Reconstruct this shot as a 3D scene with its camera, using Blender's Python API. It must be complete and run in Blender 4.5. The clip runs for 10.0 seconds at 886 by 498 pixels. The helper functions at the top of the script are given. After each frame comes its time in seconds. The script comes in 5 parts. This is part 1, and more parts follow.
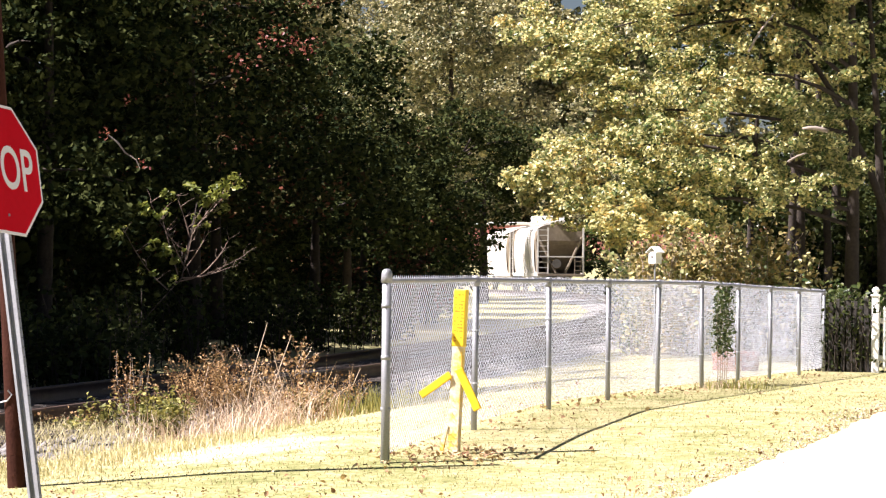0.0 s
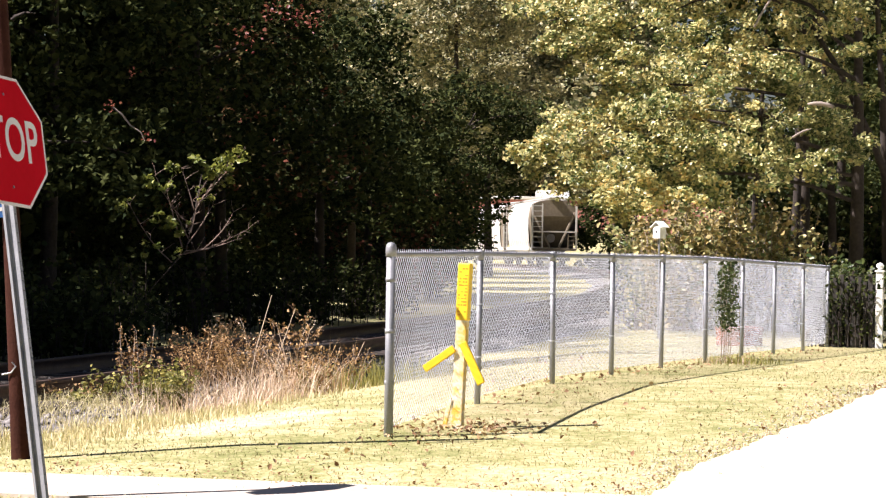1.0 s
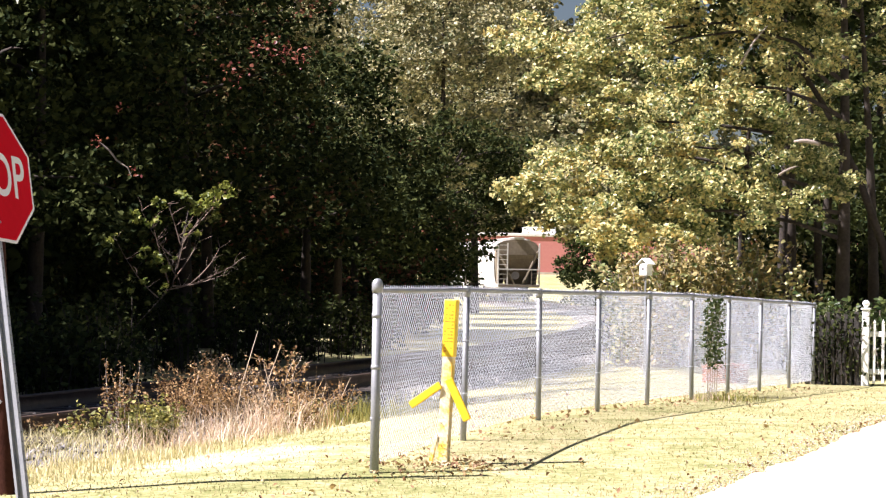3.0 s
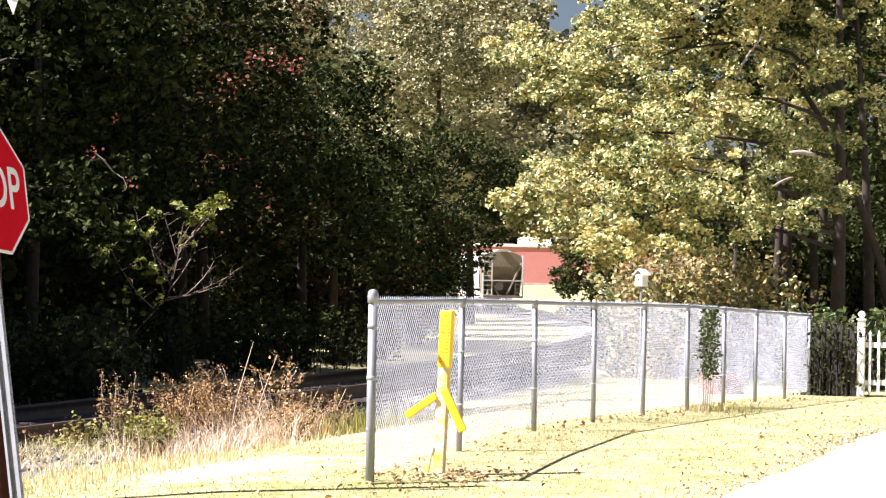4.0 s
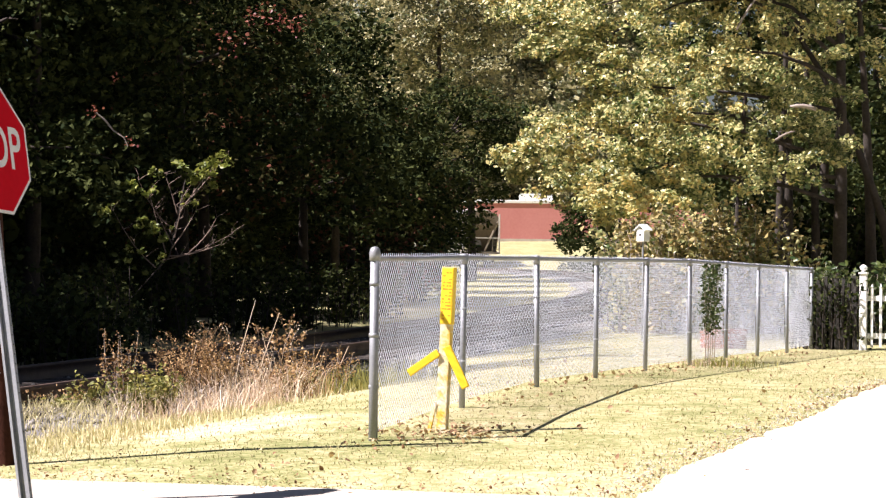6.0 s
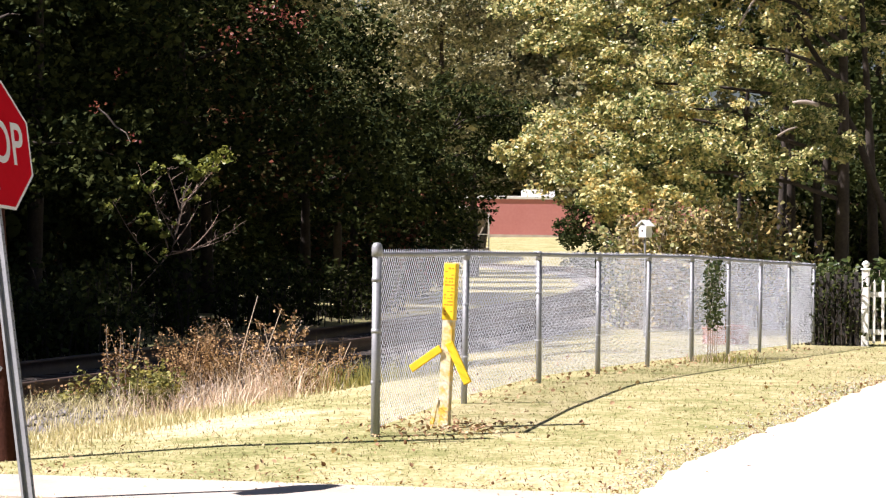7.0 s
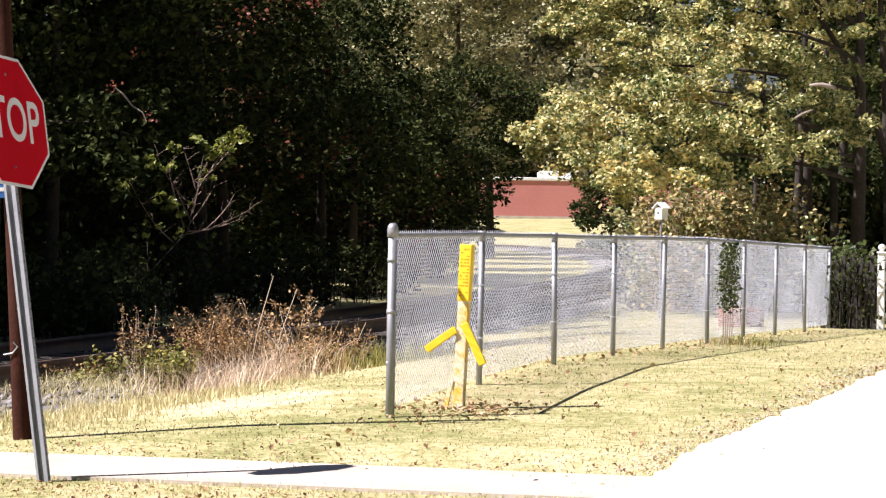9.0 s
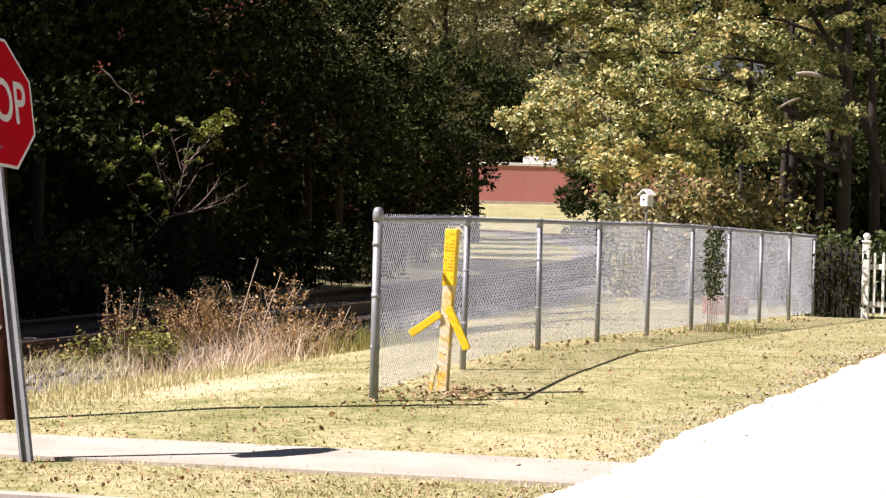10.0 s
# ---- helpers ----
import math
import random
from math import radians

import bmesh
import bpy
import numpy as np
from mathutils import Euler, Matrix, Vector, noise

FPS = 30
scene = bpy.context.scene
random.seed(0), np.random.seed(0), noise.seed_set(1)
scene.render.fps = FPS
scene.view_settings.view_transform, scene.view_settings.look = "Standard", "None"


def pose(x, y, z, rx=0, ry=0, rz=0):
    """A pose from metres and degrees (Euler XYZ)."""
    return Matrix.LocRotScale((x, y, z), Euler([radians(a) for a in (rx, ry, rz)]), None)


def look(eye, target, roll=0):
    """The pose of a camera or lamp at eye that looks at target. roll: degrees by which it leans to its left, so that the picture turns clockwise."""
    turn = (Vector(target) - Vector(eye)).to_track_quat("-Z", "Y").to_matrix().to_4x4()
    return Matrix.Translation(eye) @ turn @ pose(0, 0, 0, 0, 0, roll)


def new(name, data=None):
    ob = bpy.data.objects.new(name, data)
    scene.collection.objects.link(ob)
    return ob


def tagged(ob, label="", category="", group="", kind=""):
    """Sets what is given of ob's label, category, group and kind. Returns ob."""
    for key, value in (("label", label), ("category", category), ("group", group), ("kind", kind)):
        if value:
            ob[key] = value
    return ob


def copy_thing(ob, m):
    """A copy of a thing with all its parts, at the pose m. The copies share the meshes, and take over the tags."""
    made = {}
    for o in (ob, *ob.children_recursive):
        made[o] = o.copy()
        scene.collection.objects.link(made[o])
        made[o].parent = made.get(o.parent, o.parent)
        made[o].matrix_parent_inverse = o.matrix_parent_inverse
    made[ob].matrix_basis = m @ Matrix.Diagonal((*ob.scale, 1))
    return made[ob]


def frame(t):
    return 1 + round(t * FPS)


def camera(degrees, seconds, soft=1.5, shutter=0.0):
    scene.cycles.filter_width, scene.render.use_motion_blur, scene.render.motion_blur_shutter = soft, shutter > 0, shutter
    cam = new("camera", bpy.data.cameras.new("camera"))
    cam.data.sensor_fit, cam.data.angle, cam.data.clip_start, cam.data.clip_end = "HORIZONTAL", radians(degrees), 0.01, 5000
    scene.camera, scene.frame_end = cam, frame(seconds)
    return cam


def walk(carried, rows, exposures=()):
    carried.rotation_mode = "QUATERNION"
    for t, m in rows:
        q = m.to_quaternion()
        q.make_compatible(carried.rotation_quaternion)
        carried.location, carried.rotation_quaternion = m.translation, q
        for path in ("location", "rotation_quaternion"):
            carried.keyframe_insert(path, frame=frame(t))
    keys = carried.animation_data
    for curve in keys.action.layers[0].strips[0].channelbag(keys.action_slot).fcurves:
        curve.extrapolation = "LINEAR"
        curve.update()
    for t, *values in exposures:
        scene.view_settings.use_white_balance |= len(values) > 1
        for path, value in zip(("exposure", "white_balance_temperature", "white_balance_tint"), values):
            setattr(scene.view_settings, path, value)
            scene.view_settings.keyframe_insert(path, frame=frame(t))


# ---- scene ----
cam = camera(17.5, 10.0, soft=1.25)
EYE = 1.5
# seconds, yaw, pitch, roll of a camera held in the hand at one spot
ROWS = [
    (0.0, 0.0000, 0.4950, -0.600), (0.5, 0.0174, 0.0458, -0.845), (1.0, 0.0852, -0.0265, -0.864),
    (1.5, 0.2229, 0.0354, -0.914), (2.0, 0.1167, 0.2713, -0.963), (2.5, -0.1216, 0.3400, -1.025),
    (2.7, -0.155, 0.480, -1.03), (3.8, -0.255, 0.975, -1.04),
    (4.0, -0.2730, 0.9166, -1.039), (4.5, -0.3560, 0.5758, -0.939), (5.0, -0.2322, 0.5086, -0.853),
    (5.5, -0.1228, 0.1577, -0.500), (6.0, -0.2377, 0.0566, -0.597), (7.3, -0.1473, -0.0376, -0.673),
    (7.5, -0.1551, 0.0431, -0.830), (8.0, 0.2352, -0.1504, -0.855), (8.5, 0.3052, 0.1190, -0.741),
    (9.0, 0.1199, -0.4093, -0.935), (9.5, 0.1410, -0.6692, -1.055), (10.0, -0.1693, -0.7111, -1.511),
]
EXPOSURES = [(0.0, 1.75, 6200), (1.0, 1.5, 6200), (2.5, 1.55, 6050), (4.0, 1.95, 6000), (5.0, 1.7, 6000), (6.0, 1.48, 6100), (7.5, 1.35, 6150), (9.0, 1.36, 6100), (10.0, 1.1, 6300)]
walk(cam, [(t, pose(0, 0, EYE, 90 + pitch, roll, yaw)) for t, yaw, pitch, roll in ROWS], [(t, stops, kelvin, 22) for t, stops, kelvin in EXPOSURES])

# ---- light ----
SUN_FROM = Vector((-0.636, -0.158, 0.755))
world = bpy.data.worlds.new("sky")
scene.world = world
world.use_nodes = True
sky = world.node_tree.nodes.new("ShaderNodeTexSky")
sky.sky_type, sky.sun_disc = "NISHITA", False
sky.sun_elevation, sky.sun_rotation = radians(49), radians(256)
background = world.node_tree.nodes["Background"]
background.inputs["Strength"].default_value = 0.017
world.node_tree.links.new(sky.outputs[0], background.inputs["Color"])
sun = new("sun", bpy.data.lights.new("sun", "SUN"))
sun.data.energy, sun.data.angle, sun.data.color = 4.6, radians(0.53), (1.0, 0.94, 0.84)
sun.matrix_world = look(SUN_FROM * 60, (0, 0, 0))


# ---- materials ----
def mat(name, low, high, rough=0.8, metal=0.0, scale=6.0, fine=60.0, bump=0.3, island=0.0, translucent=0.0, mix=0.6, hue=0.0, spec=0.5, per_object=0.0, sharp=0.2):
    """Two tones mixed by coarse and fine noise, with relief; island: how far each loose piece varies."""
    m = bpy.data.materials.new(name)
    m.use_nodes = True
    nt = m.node_tree
    N, L = nt.nodes, nt.links
    b = N["Principled BSDF"]
    tc = N.new("ShaderNodeTexCoord")
    n1, n2 = N.new("ShaderNodeTexNoise"), N.new("ShaderNodeTexNoise")
    n1.inputs["Scale"].default_value, n2.inputs["Scale"].default_value = scale, fine
    n1.inputs["Detail"].default_value, n2.inputs["Detail"].default_value = 4, 3
    for n in (n1, n2):
        L.new(tc.outputs["Object"], n.inputs["Vector"])
    add = N.new("ShaderNodeMath"); add.operation = "MULTIPLY_ADD"
    L.new(n2.outputs["Fac"], add.inputs[0]); add.inputs[1].default_value = 1 - mix
    mul = N.new("ShaderNodeMath"); mul.operation = "MULTIPLY"
    L.new(n1.outputs["Fac"], mul.inputs[0]); mul.inputs[1].default_value = mix
    L.new(mul.outputs[0], add.inputs[2])
    value = add.outputs[0]
    if island or per_object:
        g = N.new("ShaderNodeNewGeometry") if island else N.new("ShaderNodeObjectInfo")
        k = N.new("ShaderNodeMath"); k.operation = "MULTIPLY_ADD"
        L.new(g.outputs["Random Per Island" if island else "Random"], k.inputs[0])
        k.inputs[1].default_value = island or per_object
        s = N.new("ShaderNodeMath"); s.operation = "SUBTRACT"
        L.new(value, s.inputs[0]); s.inputs[1].default_value = (island or per_object) / 2
        L.new(s.outputs[0], k.inputs[2])
        value = k.outputs[0]
    ramp = N.new("ShaderNodeValToRGB")
    ramp.color_ramp.elements[0].position, ramp.color_ramp.elements[1].position = 0.5 - sharp, 0.5 + sharp
    ramp.color_ramp.elements[0].color, ramp.color_ramp.elements[1].color = (*low, 1), (*high, 1)
    if hue:
        e = ramp.color_ramp.elements.new(0.82)
        e.color = (*hue, 1)
    L.new(value, ramp.inputs[0])
    L.new(ramp.outputs[0], b.inputs["Base Color"])
    b.inputs["Roughness"].default_value, b.inputs["Metallic"].default_value = rough, metal
    b.inputs["Specular IOR Level"].default_value = spec
    if bump:
        bp = N.new("ShaderNodeBump")
        bp.inputs["Strength"].default_value, bp.inputs["Distance"].default_value = bump, 0.01
        L.new(n2.outputs["Fac"], bp.inputs["Height"])
        L.new(bp.outputs[0], b.inputs["Normal"])
    if translucent:
        tr = N.new("ShaderNodeBsdfTranslucent")
        L.new(ramp.outputs[0], tr.inputs["Color"])
        mx = N.new("ShaderNodeMixShader")
        mx.inputs[0].default_value = translucent
        L.new(b.outputs[0], mx.inputs[1]); L.new(tr.outputs[0], mx.inputs[2])
        L.new(mx.outputs[0], N["Material Output"].inputs["Surface"])
    return m


def lawn_material():
    """Mown lawn: green and straw patches, fine sward, and one worn bare place."""
    m = bpy.data.materials.new("dry_lawn")
    m.use_nodes = True
    N, L = m.node_tree.nodes, m.node_tree.links
    b = N["Principled BSDF"]
    tc = N.new("ShaderNodeTexCoord")

    def noise_of(scale, detail):
        n = N.new("ShaderNodeTexNoise")
        n.inputs["Scale"].default_value, n.inputs["Detail"].default_value = scale, detail
        L.new(tc.outputs["Object"], n.inputs["Vector"])
        return n.outputs["Fac"]

    def calc(op, a, c, d=None):
        n = N.new("ShaderNodeMath"); n.operation = op
        for k, q in enumerate((a, c, d)):
            if q is None:
                continue
            if isinstance(q, (int, float)):
                n.inputs[k].default_value = q
            else:
                L.new(q, n.inputs[k])
        return n.outputs[0]

    coarse, mid, fine, sward = noise_of(0.45, 4), noise_of(2.6, 5), noise_of(14, 4), noise_of(55, 3)
    value = calc("MULTIPLY_ADD", coarse, 0.20, calc("MULTIPLY_ADD", mid, 0.26, calc("MULTIPLY_ADD", fine, 0.29, calc("MULTIPLY", sward, 0.25))))
    # the worn place: an ellipse frayed by noise
    mp = N.new("ShaderNodeMapping"); mp.vector_type = "POINT"
    L.new(tc.outputs["Object"], mp.inputs["Vector"])
    mp.inputs["Scale"].default_value = (0.95, 0.62, 0.0)
    mp.inputs["Location"].default_value = (1.62 * 0.95, -20.9 * 0.62, 0)
    ln = N.new("ShaderNodeVectorMath"); ln.operation = "LENGTH"
    L.new(mp.outputs[0], ln.inputs[0])
    near = calc("SUBTRACT", calc("MULTIPLY_ADD", mid, 0.9, 0.45), ln.outputs["Value"])
    worn = N.new("ShaderNodeMapRange")
    L.new(near, worn.inputs["Value"])
    worn.inputs["From Min"].default_value, worn.inputs["From Max"].default_value = 0.0, 0.5
    worn.inputs["To Min"].default_value, worn.inputs["To Max"].default_value = 0.0, 0.09
    value = calc("ADD", value, worn.outputs[0])
    ramp = N.new("ShaderNodeValToRGB")
    e = ramp.color_ramp.elements
    e[0].position, e[0].color = 0.40, (0.17, 0.18, 0.062, 1)
    e[1].position, e[1].color = 0.64, (0.55, 0.47, 0.32, 1)
    for at, c in ((0.46, (0.27, 0.265, 0.11, 1)), (0.51, (0.37, 0.335, 0.165, 1)), (0.56, (0.45, 0.395, 0.225, 1))):
        e.new(at).color = c
    L.new(value, ramp.inputs[0])
    L.new(ramp.outputs[0], b.inputs["Base Color"])
    b.inputs["Roughness"].default_value, b.inputs["Specular IOR Level"].default_value = 0.95, 0.2
    bp = N.new("ShaderNodeBump")
    bp.inputs["Strength"].default_value, bp.inputs["Distance"].default_value = 0.7, 0.02
    L.new(calc("MULTIPLY_ADD", fine, 0.6, calc("MULTIPLY", sward, 0.4)), bp.inputs["Height"])
    L.new(bp.outputs[0], b.inputs["Normal"])
    return m


M_GROUND = lawn_material()
M_CONCRETE = mat("pale_concrete", (0.37, 0.32, 0.265), (0.58, 0.525, 0.455), 0.9, scale=1.6, fine=45, bump=0.25)
M_GRAVEL = mat("pale_gravel", (0.46, 0.43, 0.38), (0.62, 0.59, 0.53), 0.95, scale=2, fine=40, bump=0.8)
M_ROAD = mat("worn_asphalt", (0.05, 0.05, 0.05), (0.11, 0.105, 0.1), 0.9, scale=1, fine=70, bump=0.5)
M_GRASS = mat("grass_blades", (0.25, 0.26, 0.09), (0.50, 0.43, 0.24), 0.7, scale=0.6, fine=5, bump=0, island=0.5, translucent=0.45, mix=0.7)
M_STRAW = mat("dry_straw", (0.48, 0.34, 0.24), (0.82, 0.69, 0.54), 0.8, scale=1.5, fine=9, bump=0, island=0.6, translucent=0.2)
M_ROUGH = mat("rough_grass_blades", (0.40, 0.36, 0.15), (0.76, 0.67, 0.42), 0.7, scale=1.0, fine=6, bump=0, island=0.6, translucent=0.25)
M_WEED = mat("green_weed", (0.14, 0.15, 0.035), (0.40, 0.36, 0.10), 0.7, scale=1.5, fine=9, bump=0, island=0.6, translucent=0.3)
M_BROWNWEED = mat("brown_weed", (0.15, 0.08, 0.032), (0.55, 0.36, 0.17), 0.85, scale=2, fine=9, bump=0, island=0.6, translucent=0.15)
M_LITTER = mat("fallen_leaves", (0.20, 0.10, 0.045), (0.58, 0.41, 0.23), 0.8, scale=3, fine=30, bump=0, island=0.7)
M_GALV = mat("galvanised_steel", (0.23, 0.24, 0.26), (0.36, 0.37, 0.39), 0.55, 0.5, scale=6, fine=80, bump=0.08)
M_WIRE = mat("chain_link_wire", (0.48, 0.51, 0.57), (0.61, 0.64, 0.71), 0.5, 0.35, scale=3, fine=40, bump=0)
M_RED = mat("sign_red", (0.50, 0.003, 0.010), (0.58, 0.005, 0.015), 0.7, scale=3, fine=25, bump=0.02, spec=0.06)
M_INK = mat("dark_print", (0.02, 0.02, 0.02), (0.04, 0.04, 0.04), 0.6, scale=4, fine=30, bump=0)
M_WHITE = mat("sign_white", (0.72, 0.72, 0.70), (0.82, 0.82, 0.80), 0.45, scale=4, fine=30, bump=0.02)
M_VINYL = mat("white_vinyl", (0.74, 0.74, 0.73), (0.82, 0.82, 0.81), 0.4, scale=2, fine=20, bump=0.02)
M_BLUE = mat("sign_blue", (0.03, 0.12, 0.36), (0.05, 0.17, 0.45), 0.4, scale=3, fine=25, bump=0)
M_POLE = mat("brown_pole_wood", (0.026, 0.008, 0.005), (0.058, 0.021, 0.013), 0.9, scale=4, fine=50, bump=0.6, spec=0.12)
M_YELLOW = mat("yellow_marker", (0.78, 0.50, 0.005), (0.86, 0.60, 0.012), 0.5, scale=5, fine=30, bump=0.03)
M_PEELED = mat("peeling_yellow_paint", (0.70, 0.46, 0.06), (0.74, 0.68, 0.56), 0.8, scale=11, fine=46, bump=0.5, mix=0.75, sharp=0.10, hue=(0.36, 0.27, 0.17))
M_ORANGE = mat("orange_print", (0.62, 0.22, 0.005), (0.66, 0.27, 0.008), 0.5, scale=5, fine=30, bump=0)
# bark colour lowered to carry the shade on the trunks
M_BARK = mat("shade_dark_bark", (0.013, 0.010, 0.008), (0.066, 0.050, 0.039), 0.95, scale=3, fine=22, bump=1.0)
M_BROWNTWIG = mat("brown_twig", (0.13, 0.09, 0.07), (0.26, 0.19, 0.15), 0.9, scale=3, fine=30, bump=0.4)
M_TWIG = mat("pale_twig", (0.22, 0.18, 0.15), (0.38, 0.32, 0.27), 0.9, scale=3, fine=30, bump=0.4)
M_OAK = mat("yellowing_oak_leaf", (0.11, 0.155, 0.045), (0.82, 0.75, 0.36), 0.36, hue=(0.66, 0.48, 0.17), scale=0.35, fine=1.2, bump=0, island=0.6, translucent=0.38)
M_BRICK = mat("weathered_brick", (0.24, 0.065, 0.022), (0.38, 0.14, 0.055), 0.9, scale=8, fine=60, bump=0.4, island=0.2, per_object=0.25)
# the wood's shade is put into the next two leaf colours, darker than real foliage
M_SHADELEAF = mat("shade_dark_leaf", (0.014, 0.023, 0.008), (0.068, 0.080, 0.025), 0.8, spec=0.06, scale=0.25, fine=1.0, bump=0, island=0.6, translucent=0.2)
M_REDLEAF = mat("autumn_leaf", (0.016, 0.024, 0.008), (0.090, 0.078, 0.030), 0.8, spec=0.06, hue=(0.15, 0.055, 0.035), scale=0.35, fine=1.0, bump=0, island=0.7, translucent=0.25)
M_OLIVE = mat("olive_leaf", (0.10, 0.115, 0.045), (0.46, 0.41, 0.22), 0.55, scale=0.2, fine=0.8, bump=0, island=0.6, translucent=0.25)
M_SAPLING = mat("lime_leaf", (0.13, 0.17, 0.03), (0.30, 0.31, 0.06), 0.45, scale=0.8, fine=3, bump=0, island=0.6, translucent=0.35)
M_BRUSH = mat("brown_brush", (0.12, 0.12, 0.035), (0.44, 0.34, 0.13), 0.7, scale=0.5, fine=2, bump=0, island=0.7, translucent=0.25)
M_REDSPRIG = mat("crimson_creeper_leaf", (0.14, 0.026, 0.022), (0.32, 0.11, 0.06), 0.5, scale=2, fine=9, bump=0, island=0.6, translucent=0.3)
M_IVY = mat("ivy_leaf", (0.03, 0.055, 0.014), (0.095, 0.12, 0.03), 0.4, scale=0.9, fine=4, bump=0, island=0.6, translucent=0.2)
M_BALLAST = mat("ballast_stone", (0.07, 0.066, 0.062), (0.25, 0.235, 0.225), 0.95, scale=2, fine=20, bump=0.6, island=0.6)
M_RAIL = mat("rusty_rail", (0.055, 0.035, 0.026), (0.13, 0.085, 0.065), 0.6, 0.5, scale=4, fine=40, bump=0.3)
M_TIE = mat("creosoted_timber", (0.03, 0.024, 0.02), (0.08, 0.065, 0.055), 0.95, scale=4, fine=30, bump=0.6)
M_CAR = mat("pale_grey_car_paint", (0.50, 0.48, 0.45), (0.62, 0.60, 0.56), 0.6, scale=0.6, fine=7, bump=0.05)
# car ends, darker and browner than the sides
M_CAREND = mat("brown_car_end_paint", (0.12, 0.095, 0.065), (0.24, 0.195, 0.14), 0.75, scale=0.9, fine=7, bump=0.1)
M_CARDARK = mat("car_underframe", (0.05, 0.045, 0.04), (0.11, 0.10, 0.09), 0.8, scale=2, fine=12, bump=0.2)
M_SIDING = mat("red_siding", (0.46, 0.165, 0.15), (0.54, 0.225, 0.205), 0.8, scale=0.4, fine=4, bump=0.1)
M_ROOF = mat("white_roofing", (0.66, 0.65, 0.63), (0.80, 0.79, 0.77), 0.6, scale=0.4, fine=4, bump=0.1)
# weathered wood, its colour near black in place of the shade over the gate
M_SHADEDWOOD = mat("shaded_weathered_wood", (0.018, 0.016, 0.014), (0.06, 0.054, 0.048), 0.9, scale=4, fine=35, bump=0.6)

# ---- mesh helpers ----
rng = np.random.default_rng(7)


def mesh_from(name, verts, faces, material, smooth=False):
    """faces: an (n, k) array of vertex numbers."""
    verts, faces = np.asarray(verts, np.float32), np.asarray(faces, np.int32)
    me = bpy.data.meshes.new(name)
    n, k = faces.shape
    me.vertices.add(len(verts)); me.vertices.foreach_set("co", verts.ravel())
    me.loops.add(n * k); me.loops.foreach_set("vertex_index", faces.ravel())
    me.polygons.add(n); me.polygons.foreach_set("loop_start", np.arange(0, n * k, k, dtype=np.int32))
    me.update(calc_edges=True)
    me.materials.append(material)
    if smooth:
        me.polygons.foreach_set("use_smooth", np.ones(n, bool))
    return me


def part(name, bm, material, parent=None, label="", smooth=False):
    """Links a bmesh, or a ready mesh, as one object under a thing or a part."""
    if isinstance(bm, bmesh.types.BMesh):
        me = bpy.data.meshes.new(name)
        bm.to_mesh(me); bm.free()
        me.materials.append(material)
        if smooth:
            me.polygons.foreach_set("use_smooth", np.ones(len(me.polygons), bool))
    else:
        me = bm
    ob = new(name, me)
    if parent:
        ob.parent = parent
    if label:
        tagged(ob, label)
    return ob


def thing(name, label, category, m=None, group="", kind=""):
    ob = new(name)
    if m is not None:
        ob.matrix_basis = m
    return tagged(ob, label, category, group, kind)


def box(bm, size, at=(0, 0, 0), turn=(0, 0, 0), bevel=0.0):
    r = bmesh.ops.create_cube(bm, size=1, matrix=pose(*at, *turn) @ Matrix.Diagonal((*size, 1)))
    if bevel:
        es = list({e for v in r["verts"] for e in v.link_edges})
        bmesh.ops.bevel(bm, geom=es, offset=bevel, segments=2, affect="EDGES", profile=0.5)
    return bm


def tube(bm, path, radii, sides=8, cap=True):
    """A tube along a path of points with a radius at each."""
    path = [Vector(p) for p in path]
    rings = []
    for i, p in enumerate(path):
        d = (path[min(i + 1, len(path) - 1)] - path[max(i - 1, 0)]).normalized()
        a = d.orthogonal().normalized() if abs(d.z) > 0.9 else d.cross(Vector((0, 0, 1))).normalized()
        if abs(d.z) > 0.9:
            a = Vector((1, 0, 0)) - d * d.x
            a.normalize()
        b = d.cross(a)
        rings.append([bm.verts.new(p + (a * math.cos(2 * math.pi * k / sides) + b * math.sin(2 * math.pi * k / sides)) * radii[i]) for k in range(sides)])
    for r0, r1 in zip(rings, rings[1:]):
        for k in range(sides):
            bm.faces.new((r0[k], r0[(k + 1) % sides], r1[(k + 1) % sides], r1[k]))
    if cap:
        bm.faces.new(rings[0][::-1]); bm.faces.new(rings[-1])
    return bm


def leaves(centres, size, up=0.5, vary=0.4, toward=None):
    """Bent six-cornered leaves at the centres: vertices and quads."""
    n = len(centres)
    d = rng.normal(size=(n, 3)); d[:, 2] *= 0.6
    d /= np.linalg.norm(d, axis=1)[:, None]
    nn = rng.normal(size=(n, 3)); nn[:, 2] += up
    if toward is not None:
        nn += np.asarray(toward)
    s = np.cross(d, nn); s /= np.linalg.norm(s, axis=1)[:, None] + 1e-9
    w = np.cross(s, d)
    L = size * (1 + vary * rng.uniform(-1, 1, n))[:, None]
    W = L * rng.uniform(0.5, 0.8, n)[:, None]
    fold = w * L * 0.16
    a, b = centres - d * L * 0.5, centres + d * L * 0.5
    m0, m1 = centres - d * L * 0.12, centres + d * L * 0.2
    v = np.stack([a, m0 + s * W * 0.5 + fold, m1 + s * W * 0.42 + fold, b, m1 - s * W * 0.42 + fold, m0 - s * W * 0.5 + fold], 1).reshape(-1, 3)
    i = np.arange(n)[:, None] * 6
    f = np.concatenate([i + [0, 1, 2, 3], i + [0, 3, 4, 5]])
    return v, f


